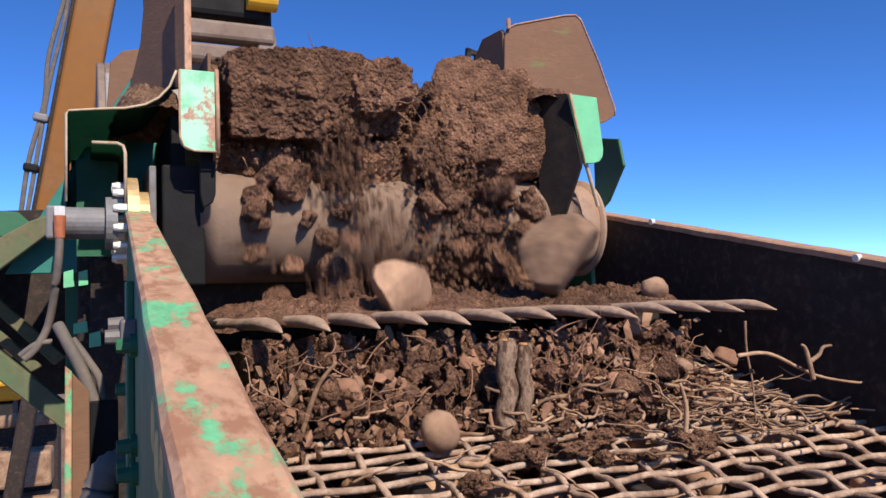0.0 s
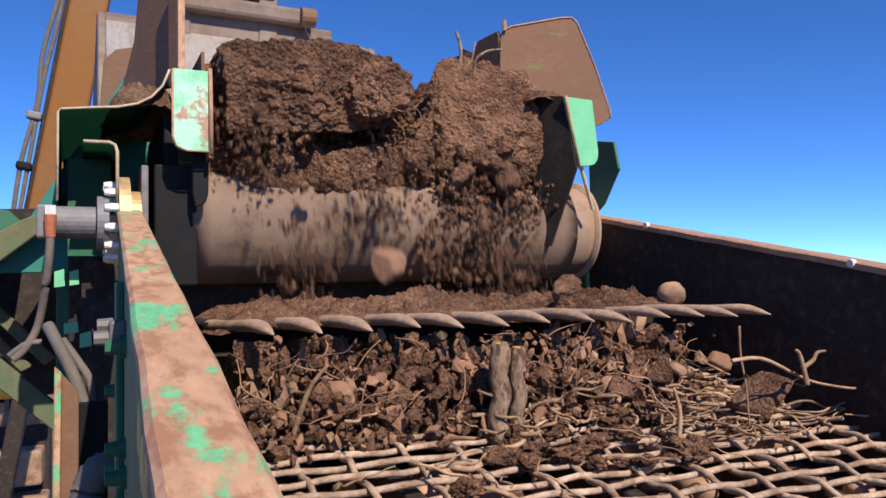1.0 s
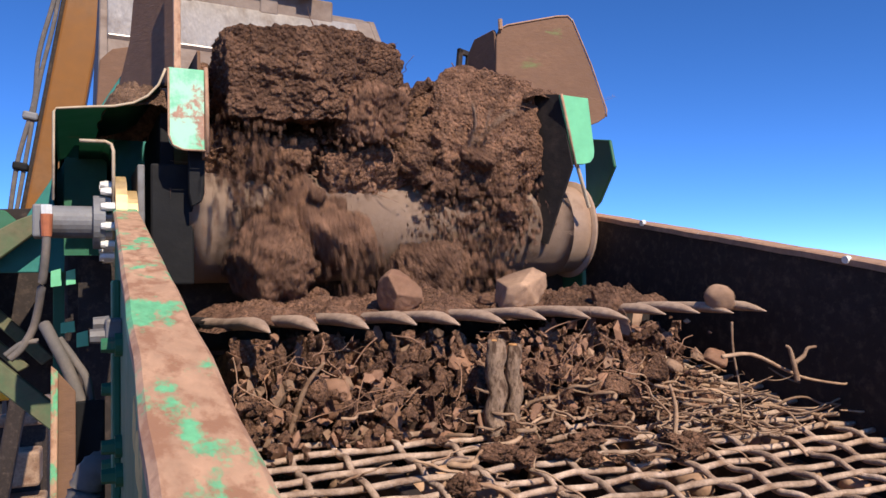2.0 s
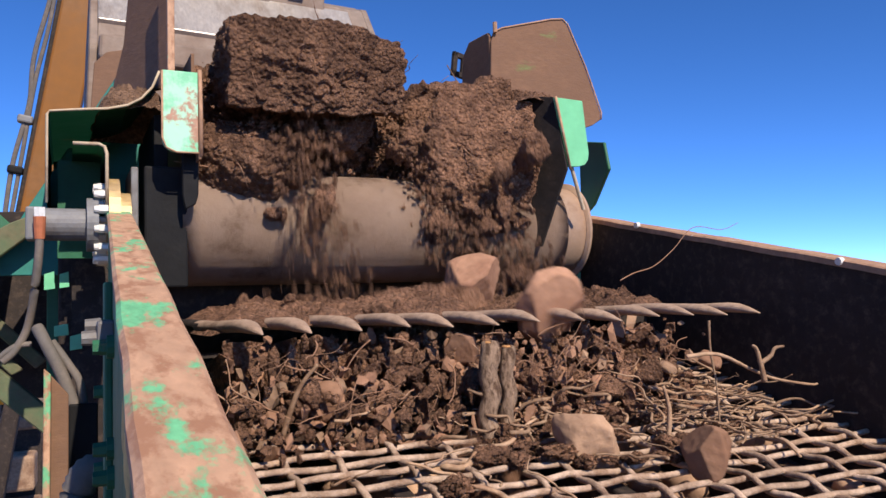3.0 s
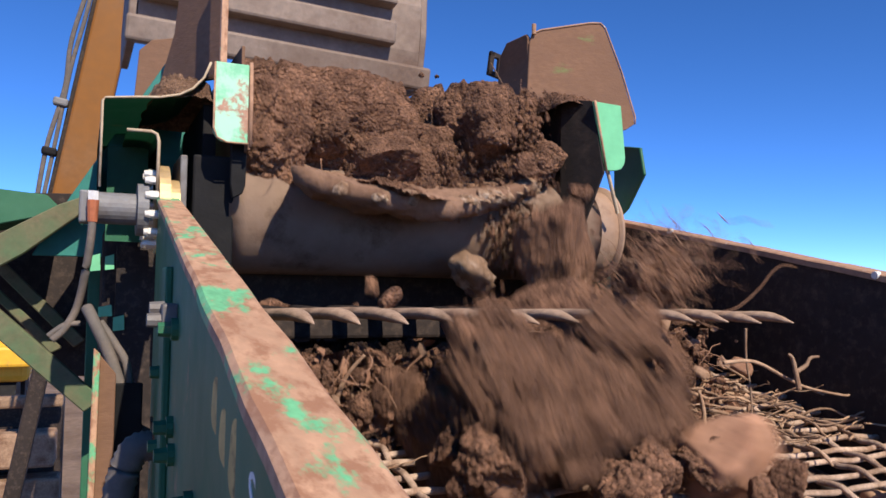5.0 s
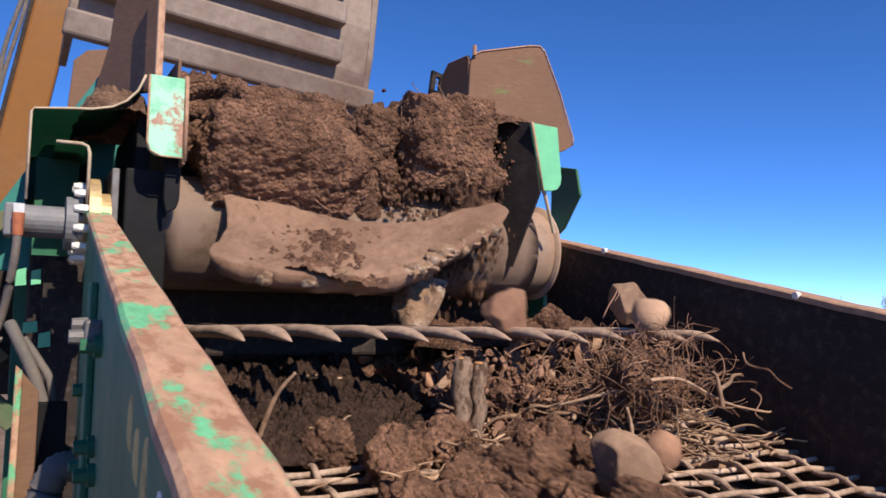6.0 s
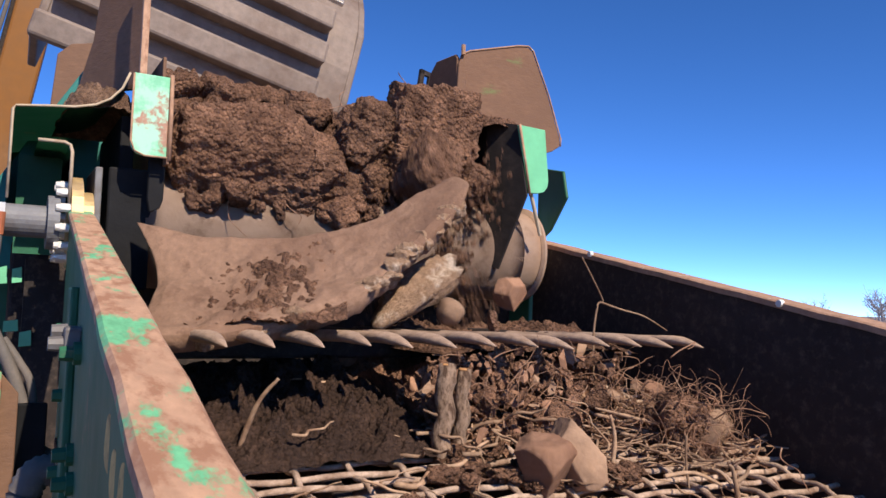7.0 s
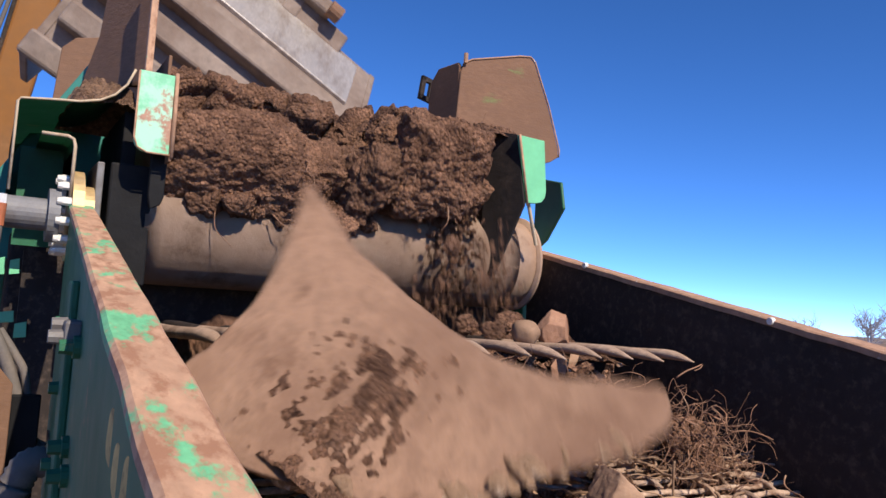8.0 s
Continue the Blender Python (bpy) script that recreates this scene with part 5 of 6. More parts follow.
STONES = (
    ("large angular pinkish-brown stone", (0.21, 0.17, 0.2), "f", "stone", (
        (0.00, 1.264, 2.100, 2.665, 10, 19, 24), (0.10, 1.264, 1.9, 2.562, 40, 36, 52), (0.20, 1.220, 1.584, 2.307, 83, 59, 94), (0.40, 1.360, 1.423, 2.275, 109, 73, 118), (0.50, 1.300, 1.211, 2.232, 135, 87, 143), (0.60, 1.296, 1.086, 2.197, 150, 95, 157), (0.95, 1.546, 0.536, 2.057, 222, 135, 227), (1.50, 1.660, -0.414, 1.867, 302, 197, 307), (8.00, 1.660, -0.414, 1.867, 302, 197, 307))),
    ("rounded tan stone", (0.13, 0.1, 0.16), "f", "stone", (
        (0.00, 0.692, 1.950, 2.567, -38, -3, 35), (0.10, 0.613, 1.74, 2.443, -30, 20, 12), (0.20, 0.565, 1.554, 2.271, -18, 51, -17), (0.40, 0.658, 1.611, 2.292, -13, 63, -28), (0.50, 0.604, 1.364, 2.243, -3, 90, -54), (0.60, 0.583, 1.213, 2.203, 3, 107, -70), (0.95, 0.833, 0.663, 2.083, 27, 172, -133), (1.50, 0.983, -0.287, 1.893, 66, 252, -213), (8.00, 0.983, -0.287, 1.893, 66, 252, -213))),
    ("smooth tan cobble", (0.075, 0.07, 0.095), "l", "stone", (
        (0.00, 0.632, 1.600, 2.270, -2, -20, 4), (0.20, 0.683, 1.514, 2.243, -0, -34, -4), (0.40, 0.942, 1.417, 2.223, 5, -69, -25), (0.50, 1.041, 1.317, 2.213, 8, -87, -36), (0.60, 1.139, 1.231, 2.186, 10, -104, -45), (0.95, 1.389, 0.681, 2.086, 22, -183, -91), (1.50, 1.539, -0.269, 1.896, 41, -263, -165), (8.00, 1.539, -0.269, 1.896, 41, -263, -165))),
    ("small round brown cobble", (0.085, 0.08, 0.07), "l", "stone", (
        (0.00, 1.492, 1.950, 2.551, -18, 33, 21), (0.50, 1.521, 1.940, 2.551, -20, 36, 18), (1.00, 1.551, 1.920, 2.547, -24, 39, 15), (1.50, 1.555, 1.900, 2.528, -26, 41, 12), (1.70, 1.577, 1.880, 2.529, -29, 43, 9), (2.10, 1.577, 1.700, 2.518, -45, 57, -8), (2.35, 1.632, 1.644, 2.269, -69, 78, -33), (2.70, 1.532, 1.338, 2.208, -98, 103, -64), (3.05, 1.660, 0.788, 2.108, -153, 151, -122), (3.60, 1.660, -0.162, 1.918, -233, 228, -202), (8.00, 1.660, -0.162, 1.918, -233, 228, -202))),
    ("dark square-cut brown stone", (0.14, 0.11, 0.11), "f", "soil", (
        (0.00, 1.400, 2.950, 3.120, 9, -30, -40), (0.25, 1.400, 2.950, 3.120, 9, -30, -40), (0.50, 1.400, 2.470, 3.000, 58, -68, -77), (0.70, 1.440, 1.667, 2.303, 138, -148, -157), (1.00, 1.529, 1.569, 2.284, 151, -158, -167), (1.50, 1.471, 1.406, 2.241, 168, -172, -180), (1.70, 1.487, 1.278, 2.216, 181, -182, -190), (2.05, 1.660, 0.728, 2.096, 242, -229, -236), (2.60, 1.660, -0.222, 1.906, 322, -304, -310), (8.00, 1.660, -0.222, 1.906, 322, -304, -310))),
    ("pinkish broken stone", (0.11, 0.08, 0.09), "f", "stone_red", (
        (0.00, 0.814, 2.950, 3.120, 39, 30, -17), (0.55, 0.814, 2.950, 3.120, 39, 30, -17), (0.80, 0.814, 2.470, 3.000, 99, 35, 6), (1.00, 0.814, 2.300, 2.650, 146, 39, 25), (1.20, 0.917, 2.200, 2.560, 167, 41, 33), (1.50, 0.768, 2.100, 2.560, 189, 43, 41), (1.70, 0.738, 2.050, 2.558, 196, 43, 44), (2.30, 0.676, 1.800, 2.536, 227, 46, 56), (2.55, 0.95, 1.69, 2.40, 260, 49, 68), (2.80, 1.143, 1.382, 2.216, 284, 51, 78), (3.00, 1.156, 1.350, 2.210, 303, 52, 85), (3.20, 1.092, 1.248, 2.190, 325, 55, 100), (3.50, 1.197, 1.199, 2.180, 350, 58, 114), (3.90, 1.45, 0.6, 2.07, 400, 65, 140), (4.40, 1.5, -0.141, 1.922, 458, 69, 160), (8.00, 1.5, -0.141, 1.922, 458, 69, 160))),
    ("flat tan stone", (0.17, 0.1, 0.1), "f", "stone", (
        (0.00, 1.115, 2.950, 3.120, -24, 35, 15), (0.85, 1.115, 2.950, 3.120, -24, 35, 15), (1.10, 1.115, 2.470, 3.000, 37, 87, -11), (1.30, 1.115, 2.250, 2.625, 91, 132, -34), (1.50, 1.100, 2.150, 2.573, 105, 144, -40), (1.70, 1.094, 2.100, 2.566, 111, 149, -43), (2.40, 1.001, 1.800, 2.527, 150, 182, -60), (2.65, 0.978, 1.691, 2.288, 183, 209, -74), (2.80, 0.982, 1.512, 2.242, 196, 209, -74), (4.20, 1.002, 1.482, 2.236, 200, 212, -76), (4.60, 1.15, 1.288, 2.198, 240, 250, -95), (4.95, 1.396, 0.738, 2.098, 300, 300, -120), (5.50, 1.546, -0.212, 1.908, 370, 370, -160), (8.00, 1.546, -0.212, 1.908, 370, 370, -160))),
    ("large orange-brown stone", (0.2, 0.13, 0.14), "f", "stone_red", (
        (0.00, 1.055, 2.950, 3.120, -1, -3, -3), (2.25, 1.055, 2.950, 3.120, -1, -3, -3), (2.50, 1.055, 2.470, 3.000, -8, -6, -2), (2.70, 1.055, 2.400, 2.653, -13, -9, -1), (3.00, 1.063, 2.200, 2.586, -16, -10, 0), (3.20, 1.062, 2.150, 2.607, -17, -10, 0), (3.50, 1.065, 2.000, 2.561, -19, -11, 1), (3.80, 1.087, 1.950, 2.579, -20, -12, 1), (4.00, 1.076, 1.920, 2.597, -20, -12, 1), (4.20, 0.953, 1.700, 2.513, -24, -13, 2), (4.50, 0.959, 1.577, 2.285, -27, -15, 3), (4.90, 1.002, 1.391, 2.238, -30, -16, 3), (5.25, 1.252, 0.841, 2.118, -39, -20, 5), (5.80, 1.402, -0.109, 1.928, -48, -26, 9), (8.00, 1.402, -0.109, 1.928, -48, -26, 9))),
    ("large orange-tan angular boulder", (0.165, 0.12, 0.175), "f", "stone_red", (
        (0.00, 1.284, 2.950, 3.120, 30, 17, 38), (2.45, 1.284, 2.950, 3.120, 30, 17, 38), (2.70, 1.284, 2.470, 3.000, 27, 22, 38), (2.90, 1.259, 2.200, 2.643, 25, 25, 38), (3.00, 1.086, 1.820, 2.518, 23, 29, 38), (3.10, 1.057, 1.730, 2.504, 21, 33, 37), (3.20, 1.066, 1.751, 2.350, 20, 35, 37), (3.50, 1.045, 1.715, 2.333, 19, 35, 37), (3.70, 1.013, 1.740, 2.298, 19, 36, 37), (4.00, 1.102, 1.812, 2.272, 18, 37, 37), (4.20, 1.006, 1.728, 2.256, 17, 38, 37), (4.80, 1.037, 1.627, 2.225, 17, 39, 37), (5.15, 1.287, 1.077, 2.165, 13, 45, 37), (5.70, 1.437, 0.127, 1.975, 7, 55, 36), (8.00, 1.437, 0.127, 1.975, -28, 40, -4))),
    ("small red stone", (0.08, 0.06, 0.09), "f", "stone_red", (
        (0.00, 0.995, 2.950, 3.120, -15, -2, 16), (2.15, 0.995, 2.950, 3.120, -15, -2, 16), (2.40, 0.995, 2.470, 3.000, -73, 61, -46), (2.60, 0.995, 2.200, 2.594, -130, 122, -107), (3.20, 0.776, 1.720, 2.404, -195, 192, -178), (3.50, 0.846, 1.846, 2.319, -215, 213, -199), (4.20, 0.715, 1.643, 2.279, -243, 244, -230), (5.00, 0.595, 1.344, 2.219, -282, 285, -271), (5.35, 0.845, 0.794, 2.109, -354, 362, -349), (5.90, 0.995, -0.156, 1.919, -434, 442, -429), (8.00, 0.995, -0.156, 1.919, -434, 442, -429))),
    ("long brown stone slab", (0.3, 0.13, 0.12), "f", "stone_red", (
        (0.00, 1.400, 2.950, 3.120, 20, 28, -39), (4.25, 1.400, 2.950, 3.120, 20, 28, -39), (4.50, 1.400, 2.470, 3.000, 58, 10, -28), (4.70, 1.522, 2.400, 2.626, 88, -4, -20), (5.10, 1.320, 1.933, 2.387, 131, -24, -8), (5.30, 1.099, 1.510, 2.272, 168, -41, 2), (5.50, 1.086, 1.392, 2.248, 177, -45, 4), (5.70, 1.102, 1.221, 2.204, 191, -52, 8), (6.05, 1.352, 0.671, 2.084, 237, -74, 21), (6.60, 1.502, -0.279, 1.894, 312, -108, 41), (8.00, 1.502, -0.279, 1.894, 312, -108, 41))),
    ("round brown stone", (0.095, 0.1, 0.11), "l", "stone", (
        (0.00, 1.397, 2.950, 3.120, -39, -36, -26), (4.45, 1.397, 2.950, 3.120, -39, -36, -26), (4.70, 1.397, 2.470, 3.000, 20, -76, 8), (4.90, 1.397, 2.400, 2.701, 57, -101, 29), (5.30, 1.262, 2.000, 2.555, 111, -136, 59), (5.50, 1.289, 1.980, 2.573, 115, -139, 61), (5.80, 1.431, 1.900, 2.589, 135, -153, 72), (6.00, 1.443, 1.700, 2.553, 160, -169, 86), (6.20, 1.690, 1.581, 2.412, 240, -229, 137), (6.40, 1.690, 1.211, 2.246, 320, -287, 186), (6.75, 1.660, 0.751, 2.100, 394, -336, 227), (7.30, 1.660, -0.199, 1.910, 474, -415, 293), (8.00, 1.660, -0.199, 1.910, 474, -415, 293))),
    ("square tan block", (0.135, 0.11, 0.105), "f", "stone", (
        (0.00, 1.400, 2.950, 3.120, 34, 35, -12), (4.45, 1.400, 2.950, 3.120, 34, 35, -12), (4.70, 1.400, 2.470, 3.000, 15, 39, 24), (4.90, 1.610, 2.300, 2.645, -2, 41, 56), (5.30, 1.452, 1.950, 2.552, -17, 44, 85), (5.50, 1.487, 1.900, 2.588, -20, 45, 90), (5.80, 1.520, 1.850, 2.593, -22, 45, 94), (6.00, 1.505, 1.850, 2.593, -22, 45, 95), (6.50, 1.473, 1.830, 2.591, -24, 45, 98), (6.70, 1.466, 1.700, 2.557, -29, 46, 108), (6.80, 1.690, 1.810, 2.408, -51, 50, 150), (7.00, 1.568, 1.557, 2.281, -74, 54, 194), (7.20, 1.616, 1.426, 2.245, -80, 55, 204), (7.55, 1.660, 0.876, 2.125, -104, 59, 249), (8.00, 1.660, -0.074, 1.935, -141, 65, 321))),
    ("long white and brown crystalline rock", (0.33, 0.13, 0.12), "w", "clay_edge", (
        (0.00, 1.053, 3.05, 3.120, 0, 0, 0), (4.35, 1.053, 2.950, 3.120, 0, 0, 0), (4.60, 1.053, 2.470, 3.000, 10, 20, 20), (4.80, 1.053, 2.450, 2.700, 10, 30, 40), (5.30, 1.03, 2.300, 2.59, 10, -25, 60), (5.50, 1.03, 2.280, 2.60, 10, -25, 60), (6.00, 1.01, 2.250, 2.60, 8, -28, 50), (6.50, 0.99, 2.200, 2.59, 6, -28, 35), (7.0, 0.996, 2.12, 2.636, 5, -30, 10), (7.5, 1.092, 1.98, 2.625, 5, -18, 5), (7.6, 0.955, 1.85, 2.53, 8, -14, 2), (7.7, 0.9, 1.76, 2.40, 20, -10, 0), (7.8, 0.86, 1.7, 2.29, 35, 0, 0), (8.00, 0.86, 1.6, 2.26, 40, 0, 0))),
    ("broad flat brown block", (0.17, 0.12, 0.12), "f", "stone_red", (
        (0.00, 1.174, 2.950, 3.120, -33, -13, 9), (5.25, 1.174, 2.950, 3.120, -33, -13, 9), (5.50, 1.174, 2.470, 3.000, 22, -34, 64), (5.70, 1.174, 2.400, 2.754, 50, -44, 93), (6.00, 1.093, 1.86, 2.553, 110, -70, 150), (6.1, 1.06, 1.68, 2.45, 135, -79, 180), (6.20, 1.037, 1.492, 2.258, 163, -90, 207), (6.40, 1.032, 1.561, 2.272, 171, -93, 215), (6.50, 1.019, 1.562, 2.272, 173, -93, 216), (6.80, 0.989, 1.496, 2.259, 181, -97, 224), (7.20, 0.955, 1.369, 2.224, 196, -102, 240), (7.55, 1.205, 0.819, 2.114, 264, -128, 308), (8.00, 1.355, -0.131, 1.924, 344, -170, 388))),
    ("blocky tan stone", (0.15, 0.12, 0.12), "f", "stone", (
        (0.00, 1.400, 2.950, 3.120, 4, -15, -15), (5.00, 1.400, 2.950, 3.120, 4, -15, -15), (5.25, 1.400, 2.470, 3.000, -39, -70, -61), (5.45, 1.406, 2.600, 2.792, -59, -97, -83), (5.65, 1.030, 1.680, 2.548, -139, -177, -163), (5.80, 1.107, 1.551, 2.280, -166, -212, -192), (6.00, 1.022, 1.323, 2.225, -187, -239, -215), (6.20, 1.004, 1.269, 2.214, -192, -246, -220), (6.40, 0.996, 1.203, 2.191, -198, -254, -227), (6.75, 1.246, 0.653, 2.081, -250, -322, -284), (7.30, 1.396, -0.297, 1.891, -330, -402, -364), (8.00, 1.396, -0.297, 1.891, -330, -402, -364))),
    ("round tan cobble", (0.1, 0.1, 0.095), "l", "stone_red", (
        (0.00, 1.400, 2.950, 3.120, 15, 40, -27), (5.05, 1.400, 2.950, 3.120, 15, 40, -27), (5.30, 1.400, 2.470, 3.000, -44, 103, -23), (5.50, 1.497, 2.600, 2.806, -74, 136, -20), (5.68, 1.159, 1.660, 2.521, -154, 216, -11), (5.80, 1.338, 1.714, 2.303, -188, 253, -9), (6.00, 1.253, 1.456, 2.241, -221, 289, -6), (6.20, 1.191, 1.325, 2.215, -239, 307, -5), (6.40, 1.174, 1.185, 2.187, -256, 326, -4), (6.75, 1.424, 0.635, 2.077, -329, 405, 2), (7.30, 1.574, -0.315, 1.887, -409, 485, 10), (8.00, 1.574, -0.315, 1.887, -409, 485, 10))),
    ("upright brown stone slab", (0.12, 0.07, 0.19), "f", "stone", (
        (0.00, 1.400, 2.950, 3.120, -8, -21, 8), (5.85, 1.400, 2.950, 3.120, -8, -21, 8), (6.10, 1.400, 2.470, 3.000, 35, -27, -3), (6.30, 1.507, 2.300, 2.654, 70, -31, -11), (6.60, 1.147, 1.660, 2.465, 135, -40, -27), (6.80, 1.079, 1.530, 2.286, 155, -43, -31), (7.00, 1.030, 1.451, 2.260, 163, -44, -33), (7.30, 0.989, 1.372, 2.244, 171, -45, -35), (7.50, 1.015, 1.342, 2.238, 174, -46, -36), (7.80, 1.025, 1.254, 2.211, 182, -47, -38), (8.00, 1.025, 1.254, 2.211, 182, -47, -38))),
    ("smooth round stone", (0.085, 0.08, 0.075), "l", "stone", (
        (0.00, 1.131, 2.950, 3.120, -36, 33, -37), (6.15, 1.131, 2.950, 3.120, -36, 33, -37), (6.40, 1.131, 2.470, 3.000, -36, 77, -86), (6.60, 1.131, 2.300, 2.642, -37, 113, -124), (7.00, 1.059, 2.050, 2.565, -38, 137, -151), (7.30, 1.103, 1.950, 2.560, -38, 147, -161), (7.60, 1.171, 1.900, 2.553, -38, 154, -170), (8.00, 1.226, 1.880, 2.539, -38, 160, -176))),
    ("red-brown stone lying on the tines", (0.12, 0.09, 0.085), "f", "stone_red", (
        (0.00, 1.400, 2.950, 3.120, 19, 36, 10), (6.45, 1.400, 2.950, 3.120, 19, 36, 10), (6.70, 1.400, 2.470, 3.000, 56, -15, 2), (6.90, 1.463, 2.350, 2.705, 81, -49, -4), (7.30, 1.333, 2.100, 2.588, 104, -81, -9), (7.50, 1.289, 2.000, 2.567, 112, -92, -11), (8.00, 1.352, 1.900, 2.556, 121, -105, -13))),
)


def moving_stones():
    made = []
    for n, (label, size, shape, mat, rows) in enumerate(STONES):
        bm = facet(size, 200 + n, 10, 5, 0.035) if shape == "f" else lump(size, 3, 200 + n, 0.22 if shape == "l" else 0.5, 1.2, 0.03 if shape == "l" else 0.25)
        ob = tagged(part("stone", bm, mat, smooth=True), label + " tumbling from the feeder", "stone", "tumbling stones")
        lean = pose(0, 0, 0, 50 if n < 2 else 0)
        made.append((ob, [(t, pose(*p[:3]) @ lean @ pose(0, 0, 0, *p[3:])) for t, *p in rows]))
    return made


